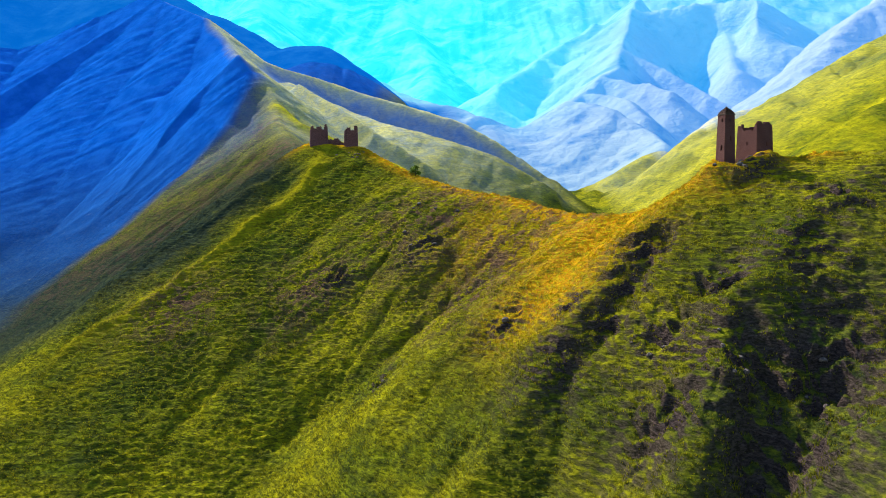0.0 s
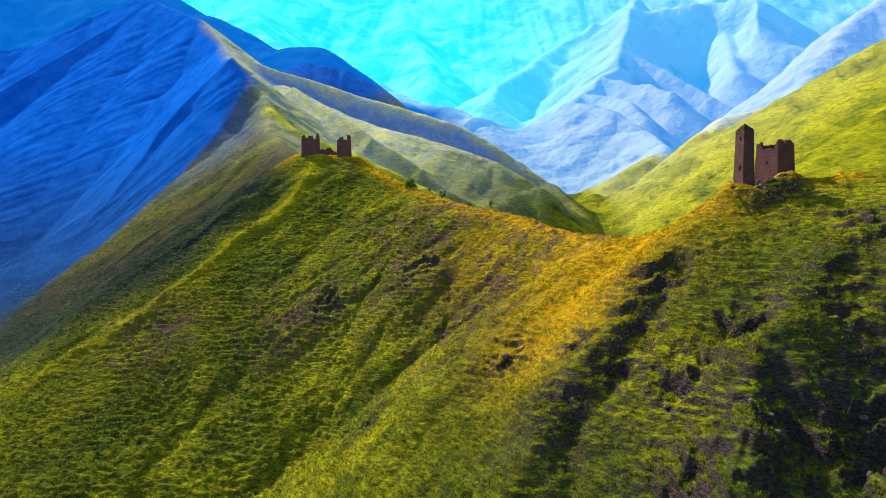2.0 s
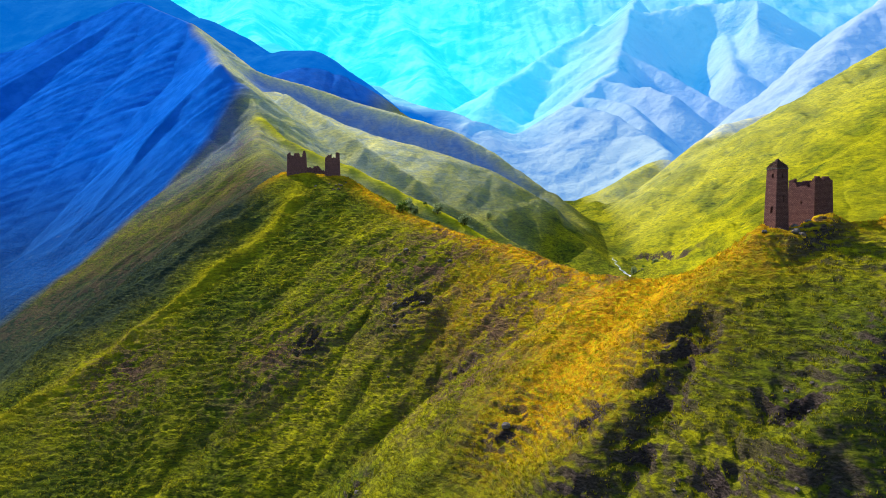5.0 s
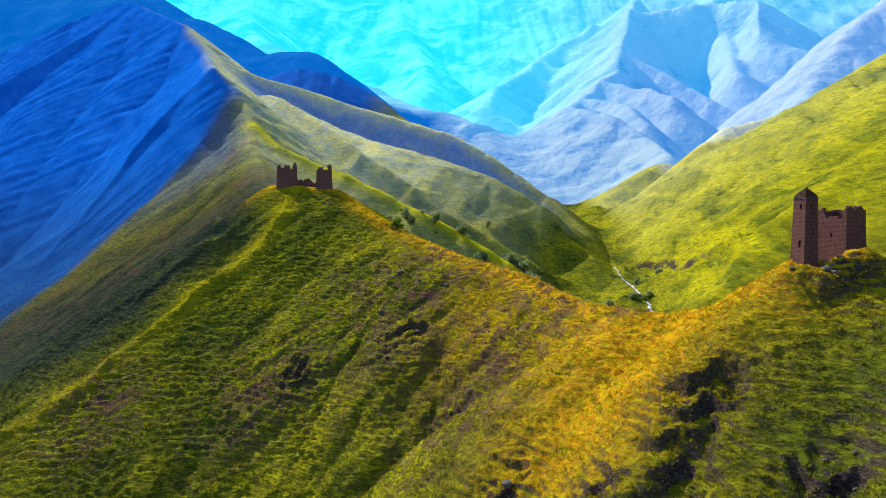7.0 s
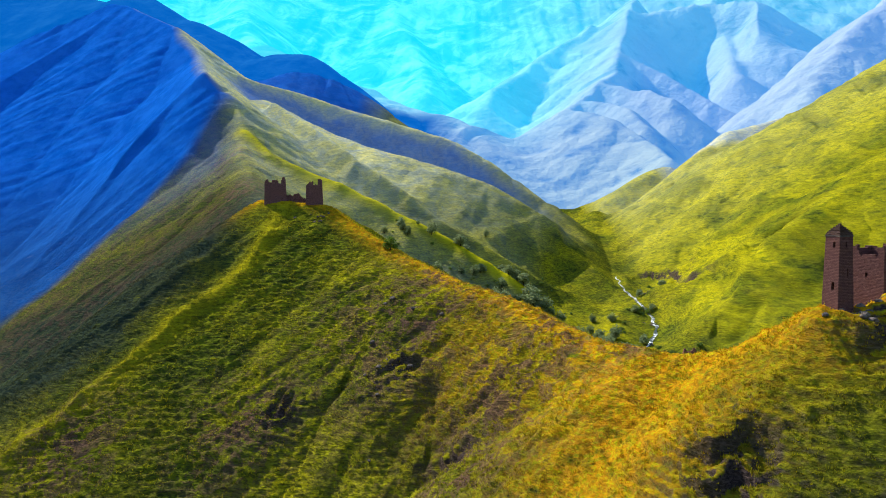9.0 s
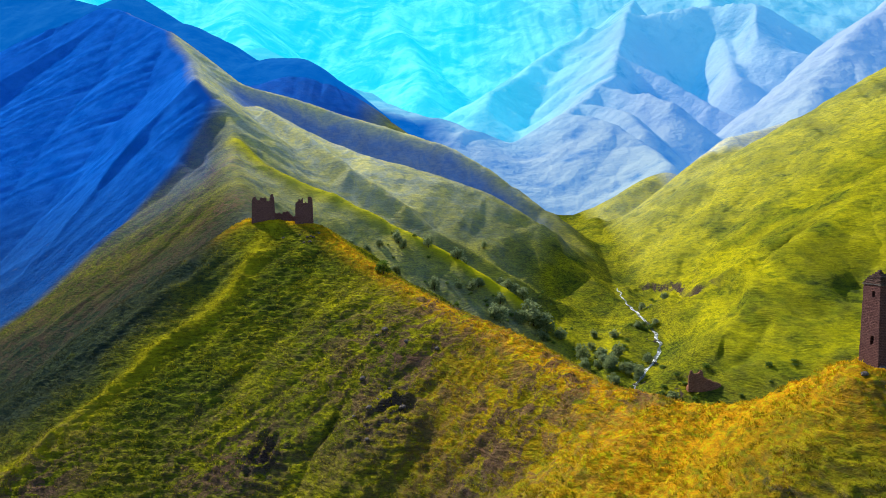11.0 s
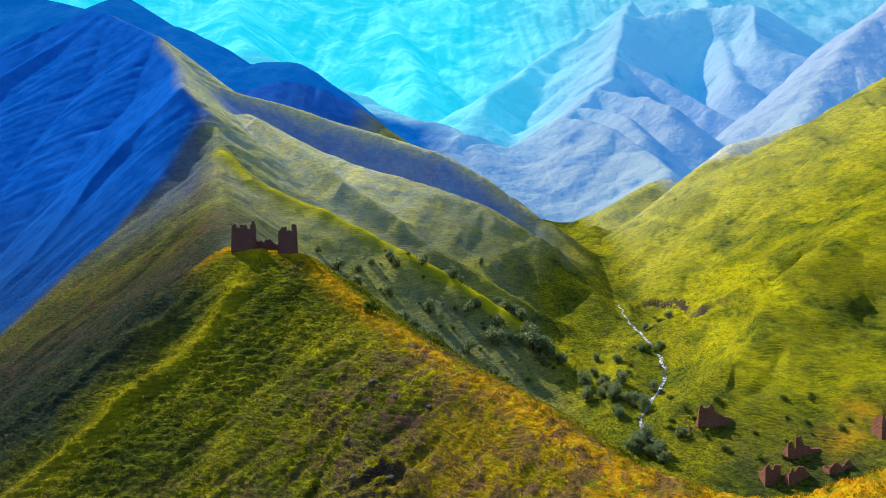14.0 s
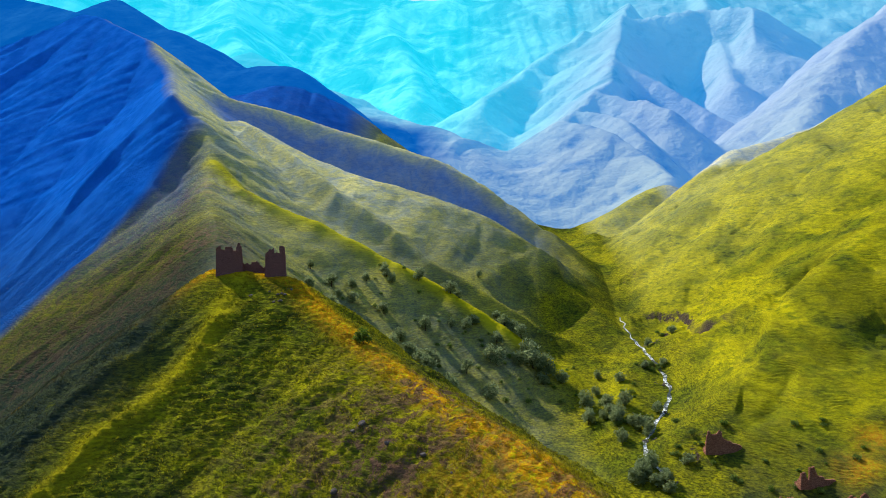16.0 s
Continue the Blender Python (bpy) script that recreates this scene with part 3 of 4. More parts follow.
def ground_height(px, py):
    z = smooth_ground(px, py)
    far = np.hypot(px - 10, py + 80)
    brook, _ = line_distance(px, py, BROOK)
    calm = np.clip((brook - 2) / 14, 0.03, 1)
    rough = np.clip((far - 450) / 900, 0, 1)
    near = np.clip((620 - far) / 200, 0, 1)
    west = np.clip((-150 - px) / 100, 0, 1) * np.clip((py - 520) / 150, 0, 1)
    z = z + calm * octaves(px, py, 46, 4, 11, .5) * (1.1 - .3 * rough) * (1 - .7 * west)
    z = z + rough * calm * (octaves(px, py, 380, 4, 31, .38) * 3.5 * np.clip(far / 1000, .3, 2.6) + 9 * np.clip((far - 1500) / 500, 0, 1) * octaves(px, py, 130, 3, 37, .5)) * (1 - .6 * west)
    # crags: the turf breaks off in ledges
    crag = spread(px, py, [(x, y, 1.5 * r) for x, y, r in CRAGS])
    crag = np.clip(crag * 1.6 + .9 * octaves(px, py, 14, 3, 61) - .75, 0, 1)
    level = z / 6.5 + .7 * octaves(px, py, 11, 3, 71, .6)
    part = level - np.floor(level)
    z = z + crag * 5.2 * (np.clip((part - .55) / .3, 0, 1) - part)
    # hummocks on the valley sides
    middle = np.clip((far - 480) / 120, 0, 1) * np.clip((1300 - far) / 300, 0, 1) * calm * (1 - west)
    z = z + middle * (1 - .25 * meadow_and_lit_places(px, py)) * (.55 * np.clip(octaves(px, py, 17, 4, 77, .6), -.5, 1) + 1.0 * octaves(px, py, 34, 2, 79))
    # sheep tracks along the contour of the steep turf
    step = z / TRACK + 1.1 * octaves(px, py, 27, 4, 51, .5)
    saw = step - np.floor(step)
    tracks = near * np.clip(.62 + 1.1 * octaves(px, py, 34, 3, 57, .6), 0, 1) * (1 - crag)
    z = z + tracks * .8 * (np.minimum(saw / .64, (1 - saw) / .36) - .5)
    # tussocks and hummocks
    tuft = np.clip(octaves(px, py, 2.7, 2, 81, .6), -.35, 1)
    return z + near * calm * .75 * tuft * (.75 + .45 * octaves(px, py, 30, 2, 86)) + near * calm * .3 * octaves((.88 * px - .48 * py) * .3, z * 1.4, 1.6, 3, 88, .6)


def sheet(name, angles, radii, material, wrap=True):
    """A ring of ground round the valley, finest towards the tower and the castle."""
    a, r = np.meshgrid(np.array(angles), np.array(radii))
    px, py = 10 + r * np.sin(a), -80 + r * np.cos(a)
    z = ground_height(px, py)
    rows, cols = a.shape
    co = np.stack([px, py, z], -1).reshape(-1, 3)
    i, j = np.meshgrid(np.arange(rows - 1), np.arange(cols), indexing="ij")
    k = (j + 1) % cols
    quads = np.stack([i * cols + j, i * cols + k, (i + 1) * cols + k, (i + 1) * cols + j], -1)[:, :, ::-1].reshape(-1, 4)
    me = bpy.data.meshes.new(name)
    me.vertices.add(len(co))
    me.vertices.foreach_set("co", co.ravel().astype(np.float32))
    me.loops.add(quads.size)
    me.loops.foreach_set("vertex_index", quads.ravel().astype(np.int32))
    me.polygons.add(len(quads))
    me.polygons.foreach_set("loop_start", np.arange(0, quads.size, 4, dtype=np.int32))
    me.polygons.foreach_set("use_smooth", np.ones(len(quads), bool))
    me.update(calc_edges=True)
    me.materials.append(material)
    return new(name, me), co[:, 0], co[:, 1], co[:, 2]


def paint(ob, name, values):
    layer = ob.data.attributes.new(name, "FLOAT", "POINT")
    layer.data.foreach_set("value", np.clip(values, 0, 1).astype(np.float32))


FRONT = list(np.radians(np.linspace(-35, 35, 820)))
REST = list(np.radians(np.linspace(35, 325, 70)[1:-1]))
RINGS = list(np.concatenate([np.linspace(8, 150, 30), np.arange(151, 250, .6), np.arange(250, 520, .58), np.arange(520, 560, .8), 560 * 1.0031 ** np.arange(0, 287)]))
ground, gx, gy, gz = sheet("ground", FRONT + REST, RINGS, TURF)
tagged(ground, "steep green and golden alpine turf slopes with bare soil", "ground", kind="structure")
FAR_RINGS = list(RINGS[-1] * 1.0065 ** np.arange(0, 190))
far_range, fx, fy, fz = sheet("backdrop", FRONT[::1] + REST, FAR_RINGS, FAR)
tagged(far_range, "hazy blue far mountain range with sunlit spurs", "mountains", kind="structure")

saddle = [(p[0], p[1], p[2]) for p in CRESTS["tower_ridge"]]


def dry_and_lit_places(px, py):
    d, _ = line_distance(px, py, saddle)
    e, _ = line_distance(px, py, [p[:3] for p in CRESTS["castle_rib"]])
    f, _ = line_distance(px, py, [p[:3] for p in CRESTS["castle_shoulder"]])
    # dry golden grass; sunlit edges of castle rib and shoulder painted in
    return np.exp(-(d / 6) ** 2) + .1 * np.exp(-(e / 5) ** 2) + .6 * np.exp(-(f / 4) ** 2) + .5 * spread(px, py, [(45, 262, 26), (18, 292, 24)]) + .9 * spread(px, py, [(66, 240, 26), (50, 225, 24), (88, 226, 14), (36, 215, 22)] + [(206, 432, 9), (222, 445, 8)])


def bare_places(px, py):
    return .85 * spread(px, py, [(-5, 320, 42), (25, 275, 30), (40, 282, 22), (10, 345, 25), (-60, 300, 25), (-170, 640, 40), (-130, 540, 30), (-120, 300, 22), (10, 255, 25), (60, 268, 12)])


paint(ground, "dry_and_lit", dry_and_lit_places(gx, gy))


def heath_and_shade(px, py):
    """Dark heath on the broken lower spurs; the west flank's shade put into colour."""
    edge = (px - 66) / 26 + (150 - py) / 26 + .9 * octaves(px, py, 26, 3, 95)
    low = np.clip(edge, 0, 1) * np.clip((240 - py) / 25, 0, 1)
    left = np.interp(py, [p[1] for p in CRESTS["castle_rib"][::-1]], [p[0] for p in CRESTS["castle_rib"][::-1]]) - px
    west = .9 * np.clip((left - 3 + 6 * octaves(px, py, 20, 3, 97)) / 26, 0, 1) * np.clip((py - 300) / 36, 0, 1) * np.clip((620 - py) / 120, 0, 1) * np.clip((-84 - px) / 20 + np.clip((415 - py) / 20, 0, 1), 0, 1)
    village = .4 * np.clip(spread(px, py, [(168, 432, 22), (200, 420, 24), (225, 430, 18)]) + .5 * octaves(px, py, 14, 3, 99), 0, 1) * np.clip((py - 392) / 10, 0, 1) * np.clip((px - 128) / 10, 0, 1)
    return np.maximum(np.maximum(.25 * low, west), village)


# yellow put into the colour where sun catches the spur and rib crests
paint(ground, "lit_crest", np.exp(-(line_distance(gx, gy, [p[:3] for p in CRESTS["tree_spur"]])[0] / 9) ** 2) + .35 * np.exp(-(line_distance(gx, gy, [p[:3] for p in CRESTS["castle_rib"]])[0] / 6) ** 2))
paint(ground, "meadow_and_lit", meadow_and_lit_places(gx, gy))
paint(ground, "crag", spread(gx, gy, [(x, y, 2.4 * r) for x, y, r in CRAGS]) + np.clip((gy - 600) / 300, 0, .08))
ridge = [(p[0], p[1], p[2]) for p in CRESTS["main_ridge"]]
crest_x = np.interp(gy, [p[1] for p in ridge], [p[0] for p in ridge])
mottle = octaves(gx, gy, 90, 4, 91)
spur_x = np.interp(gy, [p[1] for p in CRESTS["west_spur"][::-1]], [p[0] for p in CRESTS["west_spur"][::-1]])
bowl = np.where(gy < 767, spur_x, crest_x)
# where blue haze is painted: the bowl and flank west of the main ridge
west_haze = np.clip((bowl - gx) / 22 + .5 + .25 * mottle, 0, 1) * np.clip((gy - 430) / 120, 0, 1)
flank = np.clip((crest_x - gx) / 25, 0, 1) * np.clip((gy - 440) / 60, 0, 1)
west_haze = np.maximum(west_haze, flank * np.clip((gy - 560) / 500, 0, .3))
_, _, off_dark = crest_height(gx, gy, CRESTS["dark_spur"])
# the dark spur's near side: its blue shade is painted on
spur_shade = np.clip((-off_dark - 2) / 18 + .2 * mottle, 0, 1) * np.clip((90 + off_dark) / 35 + .4 * mottle, 0, 1) * np.clip((150 - gx) / 60, 0, 1) * np.clip((gy - 740) / 60, 0, 1) * np.clip((gx - crest_x - 25) / 40, 0, 1)
# shade of the left mountain is darkened in beneath its blue tint
paint(ground, "heath_shade", np.maximum(heath_and_shade(gx, gy), 1.5 * west_haze))
paint(ground, "bare", np.maximum(bare_places(gx, gy), .4 * flank * np.clip((gx - bowl) / 20 + .5, 0, 1)))
slope_y = np.interp(gx, [p[0] for p in CRESTS["east_slope"]], [p[1] for p in CRESTS["east_slope"]])
# pale haze painted on the knoll behind the east slope
knoll = .9 * np.clip((gy - slope_y - 35) / 25, 0, 1) * np.clip((gx - 370) / 30, 0, 1)
# painted blue haze, thinning lower down so the darkened colour shows
paint(ground, "blue_haze", np.maximum(.25 * knoll, np.maximum(np.maximum(west_haze * np.clip((gz + 10) / 200, .2, 1), .7 * spur_shade), .9 * np.clip((gy - 1090) / 50, 0, 1) * np.clip((-70 - gx) / 60, 0, 1) * np.clip((gx - crest_x) / 60, 0, 1))))
east = np.clip((gx - crest_x) / 30 + .7, 0, 1)
crests_off = np.min([line_distance(gx, gy, [p[:3] for p in CRESTS[name]])[0] for name in ("tree_spur", "brook_spur", "middle_spur", "tower_ridge")], axis=0)
# bluish haze of the hollows between the spurs, put into the colour
hollow = .18 * np.clip((crests_off - 4) / 30 + .6, 0, 1) * np.clip((gy - 440) / 40, 0, 1) * np.clip((105 - gx) / 40, 0, 1) * np.clip((gx + 130) / 30, 0, 1)
# painted haze that thickens with distance up the valley
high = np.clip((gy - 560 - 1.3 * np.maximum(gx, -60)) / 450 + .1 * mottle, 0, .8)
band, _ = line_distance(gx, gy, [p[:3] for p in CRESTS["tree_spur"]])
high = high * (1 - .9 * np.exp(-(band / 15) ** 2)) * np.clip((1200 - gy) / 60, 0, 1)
alpine_haze = np.maximum(high * np.clip((190 - gx) / 60, 0, 1), hollow * (1 - np.exp(-(band / 15) ** 2))) * east
alpine_haze = np.maximum(alpine_haze, .25 * flank * np.clip((gx - bowl) / 20, 0, 1) * np.clip((gy - 600) / 200, 0, 1))
# a little painted haze on the far end of the east slope too
paint(ground, "alpine_haze", np.maximum(np.maximum(alpine_haze, knoll), .2 * meadow_and_lit_places(gx, gy) * np.clip((gy - 700) / 400, 0, 1) * np.clip((gx - 150) / 60, 0, 1)))
# masks for the far range's painted haze: by distance, side and towards the sun
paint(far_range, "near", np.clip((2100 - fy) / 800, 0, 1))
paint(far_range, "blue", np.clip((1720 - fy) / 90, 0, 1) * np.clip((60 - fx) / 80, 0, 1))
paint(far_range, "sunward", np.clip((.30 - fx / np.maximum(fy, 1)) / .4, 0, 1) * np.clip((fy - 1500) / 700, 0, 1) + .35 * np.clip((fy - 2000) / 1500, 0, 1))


# ---- things ----
def height_at(x, y):
    return float(ground_height(np.array([float(x)]), np.array([float(y)]))[0])


def part(name, bm, material, parent, label="", smooth=False):
    """Links a bmesh as one mesh object under a thing or a part."""
    me = bpy.data.meshes.new(name)
    for f in bm.faces:
        f.smooth = smooth
    bm.to_mesh(me)
    bm.free()
    me.materials.append(material)
    ob = new(name, me)
    ob.parent = parent
    return tagged(ob, label) if label else ob


def thing(name, m, label, category, group=""):
    ob = new(name)
    ob.empty_display_size = .3
    ob.matrix_world = m
    return tagged(ob, label, category, group)


def masonry(length, thick, top, batter=0.0, holes=(), cell=.5, course=.42, rough=.06, seed=1, half=None, turn=0.0, reach=0.0):
    """A wall laid in courses, along x, its outside towards -y: top(u) gives its height along it, holes are (u0, u1, z0, z1) in metres."""
    rng = random.Random(seed)
    n = max(2, round(length / cell))
    step = length / n
    highest = max(top((i + .5) / n) for i in range(n))
    rows = max(1, round(highest / course))
    solid = set()
    for i in range(n):
        u = (i + .5) * step
        for j in range(rows):
            z = (j + .5) * course
            if z <= top((i + .5) / n) and not any(a < u < b and c < z < d for a, b, c, d in holes):
                solid.add((i, j))
    bm, made = bmesh.new(), {}
    half = half or length / 2
    turned = Matrix.Rotation(radians(turn), 4, "Z")

    def vert(i, j, k):
        if (i, j, k) not in made:
            z = j * course + (rng.uniform(-rough, rough) if j else 0)
            x = (i * step - length / 2) * (length / 2 - batter * z) / (length / 2)
            y = -reach + batter * z + (thick if k else 0)
            made[i, j, k] = bm.verts.new(turned @ Vector((x + (rng.uniform(-rough, rough) if 0 < i < n else 0), y + rng.uniform(-rough, rough) * .6, z)))
        return made[i, j, k]

    for i, j in sorted(solid):
        bm.faces.new([vert(i, j, 0), vert(i + 1, j, 0), vert(i + 1, j + 1, 0), vert(i, j + 1, 0)])
        bm.faces.new([vert(i, j + 1, 1), vert(i + 1, j + 1, 1), vert(i + 1, j, 1), vert(i, j, 1)])
        if (i - 1, j) not in solid:
            bm.faces.new([vert(i, j, 1), vert(i, j, 0), vert(i, j + 1, 0), vert(i, j + 1, 1)])
        if (i + 1, j) not in solid:
            bm.faces.new([vert(i + 1, j, 0), vert(i + 1, j, 1), vert(i + 1, j + 1, 1), vert(i + 1, j + 1, 0)])
        if (i, j + 1) not in solid:
            bm.faces.new([vert(i, j + 1, 0), vert(i + 1, j + 1, 0), vert(i + 1, j + 1, 1), vert(i, j + 1, 1)])
        if (i, j - 1) not in solid:
            bm.faces.new([vert(i, j, 1), vert(i + 1, j, 1), vert(i + 1, j, 0), vert(i, j, 0)])
    return bm


def profile(points, jag=.5, seed=1):
    """A broken wall head: heights between the given (u, z), chipped."""
    us, zs = [p[0] for p in points], [p[1] for p in points]
    return lambda u: float(np.interp(u, us, zs)) + jag * noise.noise((u * 9.0, seed * 7.3, .5))


def four_walls(ob, wide, deep, thick, heads, batter, material, holes=((), (), (), ()), seed=1, cell=.5):
    """Outer walls of a house or tower, butted at the corners: front (-y), right (+x), back, left."""
    for i, (length, reach) in enumerate(((wide, deep / 2), (deep - 2 * thick - .01, wide / 2), (wide, deep / 2), (deep - 2 * thick - .01, wide / 2))):
        part("wall", masonry(length, thick, heads[i], batter, holes[i], cell, seed=seed + i, turn=90 * i, reach=reach), material, ob)


def slab(w, d, h, z, chip=.08, seed=1):
    bm = bmesh.new()
    bmesh.ops.create_cube(bm, size=1, matrix=Matrix.Translation((0, 0, z + h / 2)) @ Matrix.Diagonal((w, d, h, 1)))
    bmesh.ops.subdivide_edges(bm, edges=bm.edges[:], cuts=2, use_grid_fill=True)
    rng = random.Random(seed)
    for v in bm.verts:
        v.co += Vector((rng.uniform(-chip, chip), rng.uniform(-chip, chip), rng.uniform(-chip, chip) * .4))
    return bm


def watch_tower(x, y, foot, turn):
    ob = thing("watch_tower", pose(x, y, foot, 0, 0, turn), "tall tapering brown stone watchtower with a stepped slate roof", "tower")
    high = 19.2
    flat = [lambda u: high] * 4
    window, slit, door = (1.9, 2.6, high - 2.4, high - 1.3), (2.3, 2.7, 10.6, 12.3), (1.6, 2.4, 7.6, 9.3)
    four_walls(ob, 4.5, 4.5, .75, flat, .022, STONE, ((window, slit), (window, slit), (window,), (window, door)), 11, .42)
    part("cornice", slab(3.95, 3.95, .22, high + .04, .05, 3), ROCK, ob, "pale projecting stone cornice")
    roof = part("roof", slab(3.7, 3.7, .4, high + .27, .07, 4), SLAB, ob, "stepped pyramid roof of dark slate")
    for i, w in enumerate((3.4, 3.0, 2.4, 1.75, 1.05)):
        part("roof_step", slab(w, w, .36, high + .68 + .36 * i, .09, 20 + i), SLAB, roof)
    part("finial", slab(.5, .5, .4, high + 2.45, .06, 31), SLAB, roof)
    return ob


watch_tower(93.9, 224.3, 113.4, 16)


def tower_house(x, y, foot, turn):
    """The roofless block beside the tower, its head broken out."""
    ob = thing("tower_house", pose(x, y, foot, 0, 0, turn), "roofless brown stone fortified house with a broken top", "ruin")
    heads = [profile([(0, 17.6), (.2, 17.9), (.24, 16.8), (.3, 15.8), (.84, 15.8), (.87, 17.6), (1, 18.4)], .3, 2), profile([(0, 18.4), (.28, 18.2), (.36, 17.4), (.5, 17.5), (.56, 18.3), (.9, 18.4), (1, 17.8)], .3, 3),
             profile([(0, 17.8), (.5, 17), (1, 17.6)], .4, 4), profile([(0, 17.4), (.5, 17.1), (1, 17.6)], .4, 5)]
    four_walls(ob, 9.0, 8.2, .9, heads, .030, STONE, (((4.6, 5.0, 10.8, 11.8),), ((3.8, 4.2, 10.6, 11.6),), (), ()), 41)
    return ob


tower_house(106.2, 230.2, 112.4, -66)


def castle():
    """Two broken towers on the hill, joined by a low wall."""
    a = thing("castle_tower", pose(-78.7, 428, height_at(-78.7, 428) - 3.2, 0, 0, 14), "wider ruined castle tower of brown stone with broken battlements", "ruin", "castle ruins")
    crown = [(0, 13.2), (.1, 14.4), (.18, 14.6), (.2, 12.6), (.33, 12.6), (.35, 13.9), (.62, 13.9), (.64, 12.4), (.78, 12.6), (.82, 15.2), (.95, 15.4), (1, 13.5)]
    four_walls(a, 11.4, 9.0, 1.0, [profile(crown, .5, 6), profile([(0, 14.5), (.3, 11), (1, 12)], .7, 7), profile([(0, 12), (.5, 9), (1, 13)], .8, 8), profile([(0, 12.5), (.5, 11), (1, 13.2)], .6, 9)], .035, CASTLE_STONE, seed=51)
    b = thing("castle_tower", pose(-57.9, 425, height_at(-57.9, 425) - 3.2, 0, 0, 10), "narrower ruined castle tower of brown stone with a broken top", "ruin", "castle ruins")
    crown = [(0, 12.8), (.12, 13.4), (.2, 14.8), (.45, 14.8), (.47, 13.2), (.7, 13.2), (.74, 15.8), (.95, 16.4), (1, 15)]
    four_walls(b, 9.0, 8.0, 1.0, [profile(crown, .5, 10), profile([(0, 15.5), (.3, 13), (1, 12)], .6, 11), profile([(0, 12), (.5, 11), (1, 13)], .8, 12), profile([(0, 12.5), (.5, 12), (1, 13)], .6, 13)], .035, CASTLE_STONE, seed=61)
    c = thing("castle_wall", pose(-68, 428, height_at(-68, 428) - 3.2, 0, 0, 4), "crumbled low curtain wall of brown stone between castle towers", "ruin", "castle ruins")
    crest = [(0, 8.4), (.15, 7.6), (.35, 7.2), (.45, 8.2), (.6, 8.6), (.75, 6.6), (.85, 5.2), (1, 5.6)]
    part("wall", masonry(11.6, 1.0, profile(crest, .8, 14), .03, seed=71), CASTLE_STONE, c)


castle()


def hillside_ruins():
    """Collapsed village houses on the slope above the brook."""
    def ruin(x, y, turn, wide, deep, heads, label, sink=1.5, seed=1):
        """Front wall, stumps of the side walls, and what is left of the back."""
        ob = thing("ruined_house", pose(x, y, height_at(x, y) - sink, 0, 0, turn), label, "ruin", "village ruins")
        four_walls(ob, wide, deep, .8, heads, .03, RUBBLE, seed=seed)
        return ob

    low = profile([(0, 2.4), (1, 2.0)], .6, 20)
    ruin(158, 466.6, -6, 18, 5, [profile([(0, 9.4), (.05, 13), (.09, 12.4), (.13, 10.2), (.3, 10.4), (.36, 12.6), (.42, 12.2), (.47, 8.8), (.65, 7.0), (.8, 6.2), (1, 4.4)], .8, 21), low, low,
                                 profile([(0, 2), (.6, 3), (1, 8.5)], .8, 24)], "collapsed red-brown stone house wall half buried in grass", 2.2, 81)
    ruin(187, 432.4, 4, 19, 5, [profile([(0, 7.6), (.1, 8.0), (.15, 5.0), (.2, 4.6), (.22, 9.8), (.33, 10.6), (.37, 8.4), (.45, 6.2), (.6, 5.2), (.62, 4.2), (.85, 4.2), (1, 2.4)], .6, 25), low, low,
                                profile([(0, 2), (1, 6)], .6, 28)], "ruined stone house with one standing chimney-like pillar", 1.6, 91)
    ruin(167, 425, 4, 8, 6, [profile([(0, 11.4), (.25, 12.6), (.3, 10.2), (.55, 9.6), (.6, 11.8), (1, 12.0)], .7, 29), profile([(0, 12), (.5, 8), (1, 6)], .8, 36), profile([(0, 6), (1, 8)], .8, 37), profile([(0, 7), (.5, 9), (1, 11.4)], .8, 38)], "square dark stone house ruin beside the village houses", 4.6, 101)
    ruin(177, 420.5, 8, 11, 5, [profile([(0, 5), (.15, 8.2), (.3, 6.0), (.45, 8.6), (.8, 8.0), (1, 5)], .8, 30), low, low, profile([(0, 3), (1, 6)], .6, 28)], "broken red-brown stone house gable in thick grass", 2.0, 111)
    ruin(197, 418, 5, 16, 5, [profile([(0, 3), (.2, 5.6), (.4, 3.4), (.6, 6.4), (.75, 3.6), (1, 4)], .9, 31), low, low, low], "low tumbled stone house ruin overgrown with weeds", 2.4, 121)
    ruin(226, 427, 6, 16, 7, [profile([(0, 12), (.06, 12), (.1, 9), (1, 9.6)], .5, 32), profile([(0, 9.6), (1, 8)], .5, 33), profile([(0, 8), (1, 8)], .5, 34), profile([(0, 8), (1, 12)], .5, 35)],
         "dark stone house ruin on the upper village slope", 2.6, 131)


hillside_ruins()


